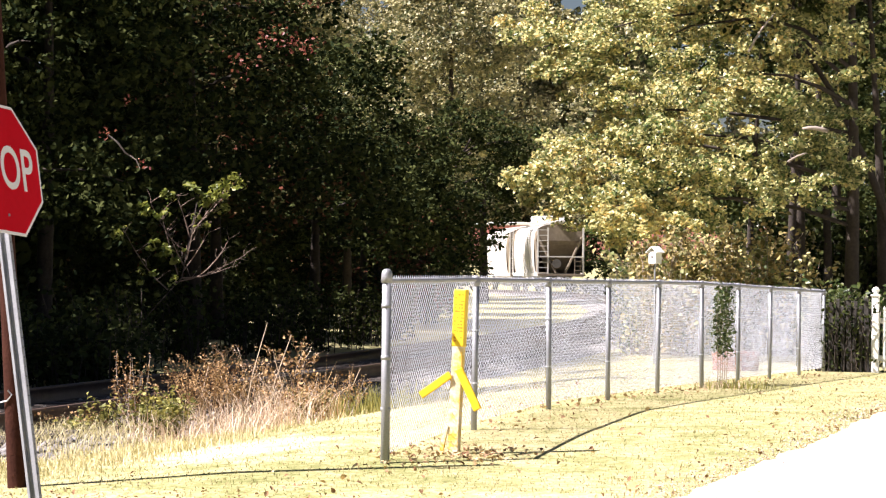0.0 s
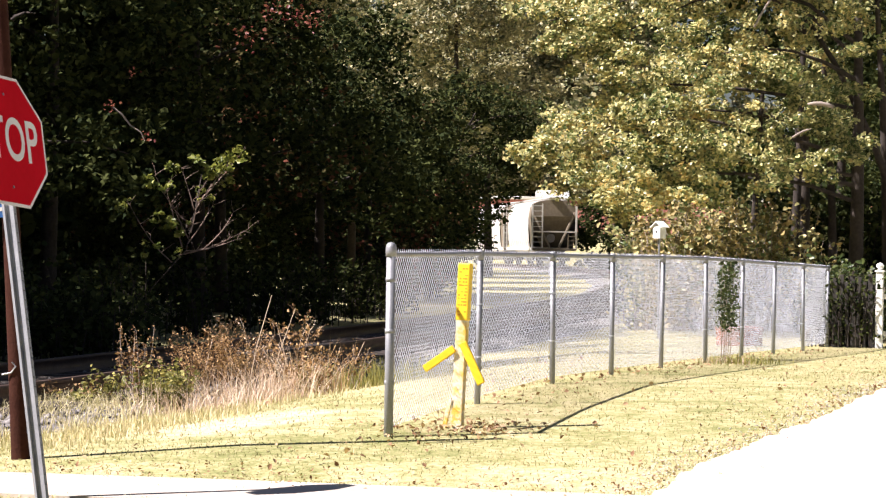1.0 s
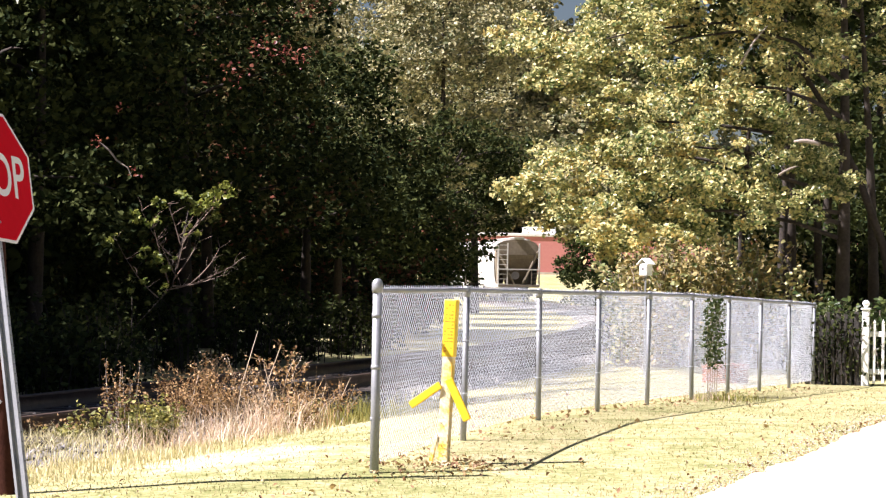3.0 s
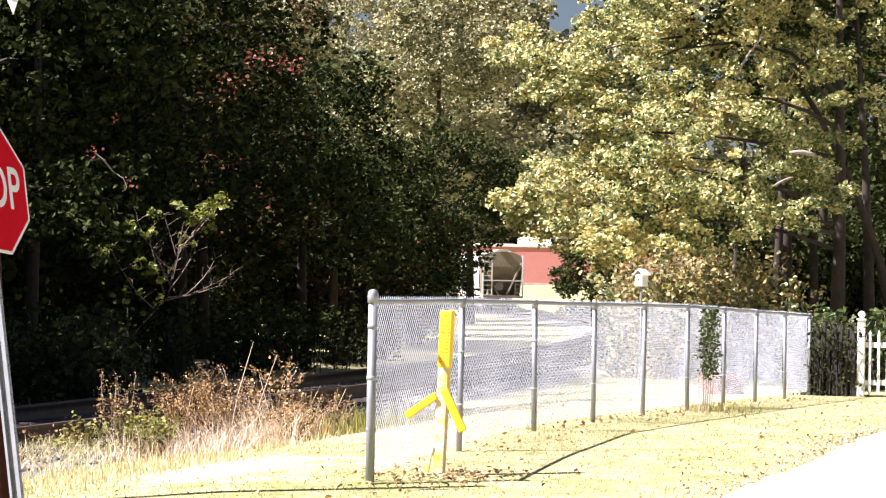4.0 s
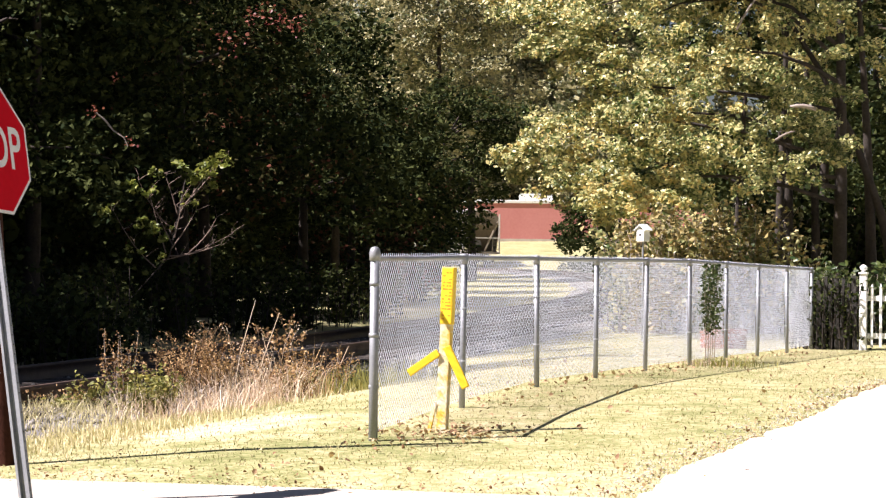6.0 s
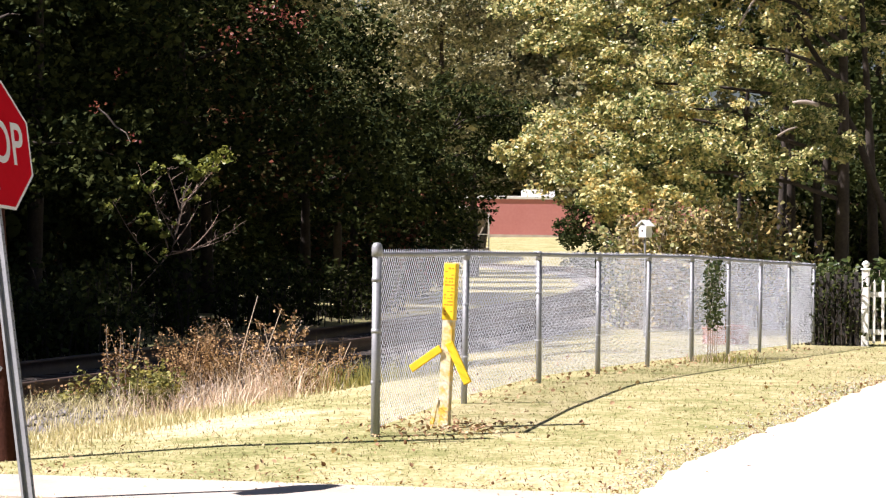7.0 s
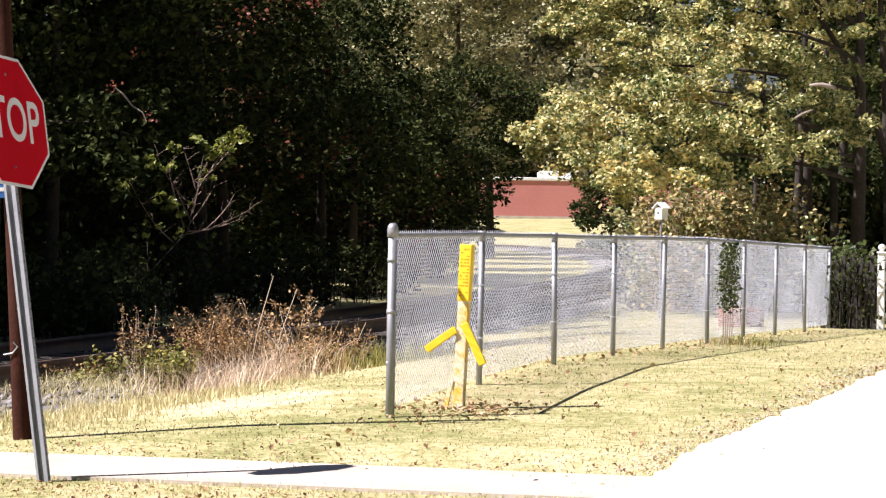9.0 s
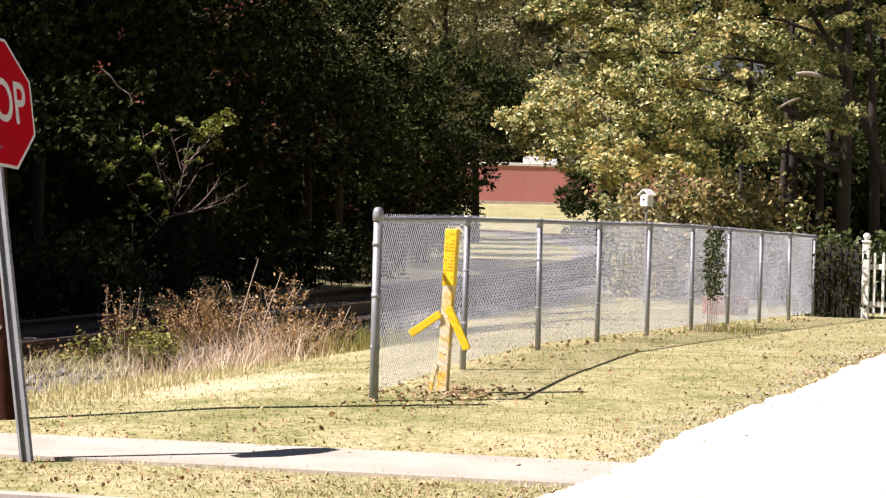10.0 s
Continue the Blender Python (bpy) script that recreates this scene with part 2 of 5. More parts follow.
def blades(base, height, width, lean=0.5):
    """Grass blades: one kinked, tapering strip each, as triangles."""
    n = len(base)
    h = np.broadcast_to(height, (n,)) * (0.3 + 1.0 * rng.uniform(0, 1, n) ** 1.4)
    az = rng.uniform(0, 2 * np.pi, n)
    side = np.stack([np.cos(az), np.sin(az), np.zeros(n)], 1) * (width * rng.uniform(0.6, 1.3, n))[:, None]
    az2 = rng.uniform(0, 2 * np.pi, n)
    ln = np.stack([np.cos(az2), np.sin(az2), np.zeros(n)], 1) * (h * lean * rng.uniform(0, 1, n))[:, None]
    up = np.array([0, 0, 1.0])
    mid = base + up * h[:, None] * 0.6 + ln * 0.35
    tip = base + up * h[:, None] * 0.97 + ln
    v = np.stack([base - side * 0.5, base + side * 0.5, mid + side * 0.4, mid - side * 0.4, tip], 1).reshape(-1, 3)
    i = np.arange(n)[:, None] * 5
    f = np.concatenate([i + [0, 1, 2], i + [0, 2, 3], i + [3, 2, 4]])
    return v, f


# ---- plan: the street runs along U, the fence and the drive along V ----
U, V = np.array([0.964, -0.266]), np.array([0.266, 0.964])
V_HEIGHT = ([-400, 0, 12.7, 13.0, 14.2, 16.45, 17.3, 18.7, 21.0, 23.5, 27, 33, 39, 60, 110, 185, 205, 260, 420, 900],
            [0.0, 0.0, 0.0, 0.0, 0.05, 0.065, 0.16, 0.215, 0.32, 0.38, 0.35, 0.28, 0.20, 0.10, 0.0, 0.0, 0.1, 2.6, 4.5, 8.0])


def rail_x(y):
    """The track's centre line: a curve of 590 m radius."""
    s = np.asarray(y) - 26.0
    return -3.9 + 0.205 * s - s * s / 1180.0


def ground_z(x, y):
    v = V[0] * np.asarray(x) + V[1] * np.asarray(y)
    z = np.interp(v, *V_HEIGHT)
    off = np.abs(np.asarray(x) - rail_x(y))
    bed = np.interp(np.asarray(y), [-20, 20, 30, 80, 180, 260], [0.0, 0.05, 0.05, 0.05, 0.12, 0.0])
    w = np.clip((4.0 - off) / 1.8, 0, 1) * np.clip((np.asarray(y) - 10) / 12, 0, 1) * np.clip((300 - np.asarray(y)) / 60, 0, 1)
    return z * (1 - w) + bed * w


def sheet(us, vs, material, name, lift=0.0):
    """A sheet laid on the ground, its corners at the given steps along the street and away from it."""
    uu, vv = np.meshgrid(us, vs)
    x, y = U[0] * uu + V[0] * vv, U[1] * uu + V[1] * vv
    z = ground_z(x, y) + lift
    n, m = len(vs), len(us)
    i = (np.arange(n - 1)[:, None] * m + np.arange(m - 1)).ravel()
    f = np.stack([i, i + 1, i + m + 1, i + m], 1)
    return mesh_from(name, np.stack([x.ravel(), y.ravel(), z.ravel()], 1), f, material, True)


def steps(*spans):
    return np.unique(np.concatenate([np.arange(a, b + 1e-6, s) for a, b, s in spans]).round(4))


ground = part("ground", sheet(steps((-900, -60, 60), (-60, -20, 5), (-20, 12, 0.35), (12, 60, 4), (60, 900, 60)),
                              steps((-300, 0, 50), (0, 12, 3), (12, 50, 0.4), (50, 120, 2), (120, 300, 5), (300, 1500, 100)), M_GROUND, "ground"), None)
tagged(ground, "dry yellowed lawn and verge rising gently to the field", "ground", kind="structure")
DRIVE_U = -3.3


def drive_edge(v):
    """Where the lawn ends along the drive."""
    return np.interp(v, [12.9, 16.7, 18.0, 19.6, 21.0, 25.0, 60.0], [-3.42, -3.27, -3.17, -3.0, -2.88, -2.80, -2.7])


road = part("road", sheet(steps((-200, 200, 10)), steps((1.75, 12.75, 1.0)), M_ROAD, "road", 0.015), None)
tagged(road, "worn grey asphalt street in front of the verge", "road", kind="structure")


def slab(name, us, vs, material, label, thick=0.06):
    bm = bmesh.new()
    bm.from_mesh(sheet(us, vs, material, name, thick))
    for f in bm.faces:
        f.smooth = False
    r = bmesh.ops.extrude_face_region(bm, geom=bm.faces[:])
    bmesh.ops.translate(bm, vec=(0, 0, -thick - 0.1), verts=[g for g in r["geom"] if isinstance(g, bmesh.types.BMVert)])
    bmesh.ops.recalc_face_normals(bm, faces=bm.faces[:])
    return tagged(part(name, bm, material), label, name, kind="structure")


pavement = slab("pavement", np.linspace(-60, DRIVE_U + 0.25, 40), [15.0, 15.45, 15.9, 16.35], M_CONCRETE, "sunlit pale concrete footpath across the verge", 0.022)
kerb = slab("kerb", steps((-60, 40, 2.0)), [12.75, 12.9], M_CONCRETE, "pale concrete kerb along the street", 0.10)

# ---- the drive, with an uneven edge ----
def build_drive():
    vs = steps((12.9, 30, 0.05), (30, 60, 0.5))
    us = np.array([0, 0.006, 0.03, 0.08, 0.15, 0.25, 0.4, 0.6, 0.8, 1.0])
    edge = drive_edge(vs) + np.array([0.07 * noise.noise((0, v * 0.7, 3)) + 0.08 * noise.noise((5, v * 2.6, 1)) + 0.06 * noise.noise((9, v * 7.0, 2)) for v in vs])
    uu = edge[:, None] + us[None, :] * (2.5 - edge[:, None])
    vv = np.repeat(vs[:, None], len(us), 1)
    x, y = U[0] * uu + V[0] * vv, U[1] * uu + V[1] * vv
    z = ground_z(x, y) + 0.03
    z[:, 0] -= 0.05
    m = len(us)
    i = (np.arange(len(vs) - 1)[:, None] * m + np.arange(m - 1)).ravel()
    me = mesh_from("driveway", np.stack([x.ravel(), y.ravel(), z.ravel()], 1), np.stack([i, i + 1, i + m + 1, i + m], 1), M_GRAVEL, True)
    tagged(part("driveway", me, M_GRAVEL), "glaring pale gravel drive beside the lawn", "driveway", kind="structure")
    # stones strewn from the drive into the grass
    n = 3200
    v = rng.uniform(13, 27, n)
    u = drive_edge(v) + 0.05 - np.abs(rng.normal(size=n)) * 0.22
    x, y = U[0] * u + V[0] * v, U[1] * u + V[1] * v
    size = rng.uniform(0.003, 0.009, n)
    base = np.array([(1, 0, 0), (-1, 0, 0), (0, 1, 0), (0, -1, 0), (0, 0, 0.6), (0, 0, -0.6)])
    p = base[None] * size[:, None, None] * rng.uniform(0.7, 1.3, (n, 6, 1)) + np.stack([x, y, ground_z(x, y) + 0.003], 1)[:, None]
    f0 = np.array([(0, 2, 4), (2, 1, 4), (1, 3, 4), (3, 0, 4), (2, 0, 5), (1, 2, 5), (3, 1, 5), (0, 3, 5)])
    f = (np.arange(n)[:, None, None] * 6 + f0[None]).reshape(-1, 3)
    tagged(part("strewn_gravel", mesh_from("strewn_gravel", p.reshape(-1, 3), f, M_GRAVEL), M_GRAVEL), "pale gravel strewn along the drive's grassy edge", "gravel", kind="stuff")


build_drive()

# ---- the chain-link fence ----
FENCE_AT, BAY = np.array([-0.38, 19.5]), 2.38
RAIL_Z = [1.45, 1.46, 1.453, 1.443, 1.438, 1.427, 1.399, 1.367, 1.34, 1.31]


def fence_point(n, z):
    p = FENCE_AT + V * BAY * n
    return Vector((p[0], p[1], z))


def build_fence():
    fence = thing("chain_link_fence", "galvanised chain-link fence with steel posts along the lawn", "fence")
    for n, rz in enumerate(RAIL_Z):
        p = fence_point(n, 0)
        g = float(ground_z(p.x, p.y))
        r = 0.031 if n == 0 else 0.0235
        top = rz + (0.035 if n == 0 else -0.01)
        lean = Vector((0.012 * math.sin(n * 2.1) * (n > 0), 0.01 * math.cos(n * 1.7), 0))
        bm = bmesh.new()
        tube(bm, [p + Vector((0, 0, g - 0.25)) - lean, p + Vector((0, 0, top))], [r, r], 14)
        post = part("terminal_post" if n == 0 else "line_post", bm, M_GALV, fence, smooth=True)
        bm = bmesh.new()
        if n == 0:
            rr = [0.037, 0.038, 0.037, 0.032, 0.021, 0.004]
            zz = [-0.05, -0.01, 0.012, 0.030, 0.042, 0.047]
            tube(bm, [p + Vector((0, 0, top + z)) for z in zz], rr, 14)
            part("cap", bm, M_GALV, post, "pale domed post cap", True)
            for k in (0.2, 0.55, 0.9):
                bm = bmesh.new()
                tube(bm, [p + Vector((0, 0, g + 0.15 + k)), p + Vector((0, 0, g + 0.18 + k))], [r + 0.004] * 2, 14)
                part("tension_band", bm, M_GALV, post, smooth=True)
            bm = bmesh.new()
            q = p + Vector((V[0], V[1], 0)) * 0.055
            tube(bm, [q + Vector((0, 0, g + 0.06)), q + Vector((0, 0, rz))], [0.008] * 2, 6)
            part("tension_bar", bm, M_GALV, post)
        else:
            tube(bm, [p + Vector((0, 0, rz + z)) for z in (-0.05, -0.02, 0.022, 0.028)], [0.027, 0.029, 0.026, 0.012], 12)
            part("loop_cap", bm, M_GALV, post, "", True)
            for k in (0.35, 0.75):
                bm = bmesh.new()
                tube(bm, [p + Vector((0, 0, g + k)), p + Vector((0, 0, g + k + 0.012))], [r + 0.004] * 2, 10)
                part("tie_wire", bm, M_WIRE, post)
        if n == len(RAIL_Z) - 1:
            break
        q = fence_point(n + 1, RAIL_Z[n + 1])
        a = p + Vector((0, 0, rz))
        bm = bmesh.new()
        tube(bm, [a, a.lerp(q, 0.5) + Vector((0, 0, -0.004)), q], [0.017] * 3, 12)
        part("top_rail", bm, M_GALV, fence, smooth=True)
        # the woven wire: two sets of slanting wires, cut at the bay's edges, and the knuckles above the rail
        g1 = float(ground_z(q.x, q.y))
        P, w = 0.0525, 0.0018
        segs = []

        def at(s, h, off):
            lo = g * (1 - s / BAY) + g1 * s / BAY + 0.05
            hi = a.z * (1 - s / BAY) + q.z * s / BAY + 0.014
            bulge = 0.012 * math.sin(s * 2.3 + n) * math.sin(h * 5)
            pt = a.lerp(q, s / BAY)
            return Vector((pt.x - V[1] * (off + bulge) * -1, pt.y - V[0] * (off + bulge), lo + (hi - lo) * h))
        reach = 1.15
        cnt = int((BAY + reach) / P) + 1
        for way in (1, -1):
            for k in range(cnt):
                s0 = k * P - reach if way == 1 else k * P
                h0, h1 = 0.0, 1.0
                s1 = s0 + reach if way == 1 else s0 - reach
                # clip along s to the bay
                lo_t = max(0.0, (0.0 - s0) / (s1 - s0) if way == 1 else (BAY - s0) / (s1 - s0))
                hi_t = min(1.0, (BAY - s0) / (s1 - s0) if way == 1 else (0.0 - s0) / (s1 - s0))
                if hi_t - lo_t < 0.02:
                    continue
                m = max(1, int((hi_t - lo_t) / 0.25))
                pts = [at(s0 + (s1 - s0) * (lo_t + (hi_t - lo_t) * j / m), lo_t + (hi_t - lo_t) * j / m, -0.026 + 0.0015 * way) for j in range(m + 1)]
                segs += list(zip(pts, pts[1:]))
        for k in range(int(BAY / P)):
            s = (k + 0.5) * P
            segs.append((at(s - 0.008, 1.0, -0.026), at(s + 0.004, 1.016, -0.026)))
            segs.append((at(s + 0.008, 1.0, -0.026), at(s - 0.004, 1.016, -0.026)))
        vv, ff = [], []
        nrm = Vector((V[1], -V[0], 0))
        for b0, b1 in segs:
            d = (b1 - b0).normalized()
            c = d.cross(nrm).normalized()
            i = len(vv)
            for e in (b0, b1):
                vv += [e + c * w, e - c * w * 0.5 + nrm * w * 0.87, e - c * w * 0.5 - nrm * w * 0.87]
            ff += [(i, i + 1, i + 4, i + 3), (i + 1, i + 2, i + 5, i + 4), (i + 2, i, i + 3, i + 5)]
        part("woven_wire_panel", mesh_from("woven_wire_panel", [tuple(v) for v in vv], ff, M_WIRE), M_WIRE, fence)


build_fence()


# ---- stop sign ----
def octagon(across, thick):
    bm = bmesh.new()
    r = across / 2 / math.cos(math.pi / 8)
    vs = [bm.verts.new((r * math.cos(math.pi / 8 + k * math.pi / 4), 0, r * math.sin(math.pi / 8 + k * math.pi / 4))) for k in range(8)]
    f = bm.faces.new(vs)
    e = bmesh.ops.extrude_face_region(bm, geom=[f])
    bmesh.ops.translate(bm, vec=(0, thick, 0), verts=[g for g in e["geom"] if isinstance(g, bmesh.types.BMVert)])
    bmesh.ops.recalc_face_normals(bm, faces=bm.faces[:])
    return bm


def lettering(text, size, material, parent, at, name="lettering", squeeze=0.8, depth=0.0006, bold=0.0):
    cu = bpy.data.curves.new(name, "FONT")
    cu.body, cu.size, cu.align_x, cu.align_y, cu.extrude, cu.offset = text, size, "CENTER", "CENTER", depth, bold
    ob = bpy.data.objects.new(name, cu)
    me = bpy.data.meshes.new_from_object(ob)
    bpy.data.objects.remove(ob)
    me.transform(Matrix.Translation(at) @ pose(0, 0, 0, 90) @ Matrix.Diagonal((squeeze, 1, 1, 1)))
    me.materials.clear(); me.materials.append(material)
    return part(name, me, material, parent)


def build_stop_sign():
    x, y = -2.195, 16.0
    z = float(ground_z(x, y))
    sign = thing("stop_sign", "red octagonal stop sign on a leaning galvanised channel post", "road sign", pose(x, y, z, -9.0, -8.7, 0) @ pose(0, 0, 0, 0, 0, 66))
    bm = bmesh.new()
    # U-shaped channel, open to the back
    prof = [(-0.040, 0.012), (-0.040, 0.0), (-0.018, -0.0), (-0.014, -0.042), (0.014, -0.042), (0.018, 0.0), (0.040, 0.0), (0.040, 0.012)]
    inner = [(px * 0.9, py + 0.006) for px, py in prof][::-1]
    ring = prof + inner
    lo = [bm.verts.new((px, py + 0.046, -0.3)) for px, py in ring]
    hi = [bm.verts.new((px, py + 0.046, 2.42)) for px, py in ring]
    for k in range(len(ring)):
        j = (k + 1) % len(ring)
        bm.faces.new((lo[k], lo[j], hi[j], hi[k]))
    bm.faces.new(hi); bm.faces.new(lo[::-1])
    bmesh.ops.recalc_face_normals(bm, faces=bm.faces[:])
    post = part("post", bm, M_GALV, sign, "galvanised steel channel post")
    bm = bmesh.new()
    for k in range(30):
        tube(bm, [(0, 0.0035, 0.1 + k * 0.055), (0, 0.0030, 0.1 + k * 0.055)], [0.005, 0.005], 8)
    tagged(part("bolt_hole", bm, M_CARDARK, post), kind="stuff")
    cz = 2.065
    bm = octagon(0.762, 0.003)
    bmesh.ops.translate(bm, vec=(0, -0.004, cz), verts=bm.verts[:])
    plate = part("sign_plate", bm, M_WHITE, sign, "white-edged octagonal plate")
    bm = octagon(0.726, 0.001)
    bmesh.ops.translate(bm, vec=(0, -0.0056, cz), verts=bm.verts[:])
    part("red_face", bm, M_RED, plate, "red reflective face")
    lettering("STOP", 0.355, M_WHITE, plate, (0, -0.0064, cz), squeeze=0.72, bold=0.004)
    for dz in (-0.27, 0.27):
        bm = bmesh.new()
        tube(bm, [(0, -0.010, cz + dz), (0, 0.03, cz + dz)], [0.008, 0.008], 8)
        part("bolt", bm, M_GALV, sign)


build_stop_sign()


def build_pole():
    x, y = -2.73, 18.55
    z = float(ground_z(x, y))
    pole = thing("wooden_pole", "slim dark brown wooden pole leaning behind the sign", "pole", pose(x, y, z, 0, -3.4, 0))
    bm = bmesh.new()
    zs = np.linspace(-0.4, 4.1, 14)
    tube(bm, [(0.008 * math.sin(k * 1.3), 0.006 * math.cos(k * 1.9), k) for k in zs], list(np.linspace(0.063, 0.050, 14)), 12)
    part("shaft", bm, M_POLE, pole, smooth=True)
    bm = bmesh.new()
    box(bm, (0.26, 0.004, 0.26), (-0.095, -0.068, 1.69), bevel=0.001)
    board = part("notice_plate", bm, M_BLUE, pole, "small blue notice plate")
    for k, w in enumerate((0.20, 0.21, 0.17, 0.20)):
        bm = bmesh.new()
        box(bm, (w, 0.001, 0.026), (-0.095, -0.0715, 1.77 - k * 0.052))
        part("print_bar", bm, M_WHITE, board)
    bm = bmesh.new()
    tube(bm, [(-0.09, -0.03, 0.55), (-0.03, -0.055, 0.56), (0.005, -0.062, 0.60), (-0.02, -0.062, 0.63)], [0.006] * 4, 6)
    part("hook", bm, M_GALV, pole, "bent wire hook")
    # white pointed plate held out from the pole by a bracket
    bm = bmesh.new()
    outline = [(0.213, 3.145), (0.328, 3.455), (0.213, 3.665), (0.099, 3.455)]
    for y0, flip in ((-0.083, False), (-0.079, True)):
        vs = [bm.verts.new((px, y0, pz)) for px, pz in outline]
        bm.faces.new(vs[::-1] if flip else vs)
    bm.verts.ensure_lookup_table()
    for k in range(4):
        bm.faces.new([bm.verts[k], bm.verts[4 + k], bm.verts[4 + (k + 1) % 4], bm.verts[(k + 1) % 4]])
    plate = part("pointed_plate", bm, M_WHITE, pole, "white pointed plate with a dark ring")
    bm = bmesh.new()
    tube(bm, [(0.213 + 0.035 * math.cos(a), -0.0835, 3.295 + 0.044 * math.sin(a)) for a in np.linspace(0, 2 * math.pi, 17)], [0.005] * 17, 6)
    part("printed_ring", bm, M_INK, plate)
    bm = bmesh.new()
    tube(bm, [(0.0, -0.03, 3.50), (0.10, -0.07, 3.50), (0.28, -0.072, 3.50)], [0.008] * 3, 8)
    part("bracket", bm, M_GALV, pole)


build_pole()


def build_marker():
    x, y = 0.087, 20.05
    z = float(ground_z(x, y))
    k = thing("marker_post", "yellow wooden marker post with peeling paint and two slanting arms", "marker post", pose(x, y, z, 0, 2.2, 0) @ pose(0, 0, 0, 0, 0, -24))
    bm = bmesh.new()
    box(bm, (0.080, 0.055, 1.05), (0, 0, 0.345), bevel=0.006)
    part("lower_post", bm, M_PEELED, k, "weathered lower post with peeling paint")
    bm = bmesh.new()
    box(bm, (0.092, 0.061, 0.40), (0, 0, 0.95), bevel=0.008)
    top = part("marker_sleeve", bm, M_YELLOW, k, "bright yellow sleeve with orange print")
    r = random.Random(5)
    for j in range(15):
        for c in range(3):
            if r.random() < 0.72:
                bm = bmesh.new()
                box(bm, (r.uniform(0.010, 0.024), 0.001, r.uniform(0.007, 0.013)), (-0.024 + c * 0.024 + r.uniform(-0.004, 0.004), -0.0315, 0.79 + j * 0.023))
                part("print_bar", bm, M_ORANGE, top)
    bm = bmesh.new()
    box(bm, (0.27, 0.022, 0.055), (-0.145, -0.042, 0.475), (0, -36, 0), 0.006)
    part("left_arm", bm, M_YELLOW, k, "yellow slanting board")
    bm = bmesh.new()
    box(bm, (0.32, 0.022, 0.06), (0.105, -0.042, 0.46), (0, 60, 0), 0.006)
    part("right_arm", bm, M_YELLOW, k, "yellow slanting board")
    bm = bmesh.new()
    box(bm, (0.03, 0.015, 0.22), (-0.068, -0.03, 0.09), (0, 10, 0), 0.003)
    part("stake", bm, M_PEELED, k, "pale split stake")


build_marker()


# ---- railway ----
def bed_z(y):
    return np.interp(np.asarray(y), [-20, 20, 30, 80, 180, 260, 340], [0.0, 0.05, 0.05, 0.05, 0.12, 0.0, 0.0])


def track_frame(y):
    """The track's centre, and its unit directions along and across."""
    x = float(rail_x(y))
    s = 0.205 - (y - 26.0) / 590.0
    d = np.array([s, 1.0]) / math.hypot(s, 1.0)
    return x, d


def build_track():
    track = thing("railway_track", "rusty railway track on pale ballast curving away behind the trees", "railway track", kind="structure")
    ys = steps((2, 60, 1.0), (60, 320, 4.0))
    for side in (-0.7525, 0.7525):
        prof = [(-0.066, 0), (0.066, 0), (0.066, 0.012), (0.010, 0.03), (0.010, 0.115), (0.034, 0.125), (0.034, 0.155), (-0.034, 0.155), (-0.034, 0.125), (-0.010, 0.115), (-0.010, 0.03), (-0.066, 0.012)]
        vv = []
        for y in ys:
            x, d = track_frame(y)
            for px, pz in prof:
                o = side + px
                vv.append((x + d[1] * o, y - d[0] * o, float(bed_z(y)) + 0.11 + pz))
        n = len(prof)
        ff = [(i * n + k, i * n + (k + 1) % n, (i + 1) * n + (k + 1) % n, (i + 1) * n + k) for i in range(len(ys) - 1) for k in range(n)]
        part("rail", mesh_from("rail", vv, ff, M_RAIL), M_RAIL, track)
    # ballast bed
    prof = [(-2.3, -0.12), (-1.5, 0.07), (0, 0.08), (1.5, 0.07), (2.3, -0.12)]
    vv = []
    for y in ys:
        x, d = track_frame(y)
        for px, pz in prof:
            vv.append((x + d[1] * px, y - d[0] * px, float(bed_z(y)) + pz))
    ff = [(i * 5 + k, i * 5 + k + 1, i * 5 + k + 6, i * 5 + k + 5) for i in range(len(ys) - 1) for k in range(4)]
    part("ballast_bed", mesh_from("ballast_bed", vv, ff, M_BALLAST, True), M_BALLAST, track)
    # loose stones on the near stretch
    n = 9000
    y = rng.uniform(19, 44, n); o = rng.uniform(-2.0, 1.75, n)
    x = rail_x(y) + o
    z = bed_z(y) + np.interp(np.abs(o), [0, 1.5, 2.4], [0.085, 0.075, -0.1])
    s = rng.uniform(0.018, 0.045, n)
    base = np.array([(1, 0, 0), (-1, 0, 0), (0, 1, 0), (0, -1, 0), (0, 0, 0.8), (0, 0, -0.8)])
    v = base[None] * s[:, None, None] * rng.uniform(0.7, 1.3, (n, 6, 1)) + np.stack([x, y, z], 1)[:, None]
    f0 = np.array([(0, 2, 4), (2, 1, 4), (1, 3, 4), (3, 0, 4), (2, 0, 5), (1, 2, 5), (3, 1, 5), (0, 3, 5)])
    f = (np.arange(n)[:, None, None] * 6 + f0[None]).reshape(-1, 3)
    tagged(part("ballast_stones", mesh_from("ballast_stones", v.reshape(-1, 3), f, M_BALLAST), M_BALLAST, track), kind="stuff")
    bm = bmesh.new()
    box(bm, (2.6, 0.22, 0.17), bevel=0.01)
    first = part("tie", bm, M_TIE, track)
    for k, y in enumerate(np.arange(18, 110, 0.52)):
        x, d = track_frame(y)
        ob = first if k == 0 else new("tie", first.data)
        ob.parent = track
        ob.matrix_basis = pose(x, y, float(bed_z(y)) + 0.03, 0, 0, -math.degrees(math.atan2(d[0], d[1])))


build_track()


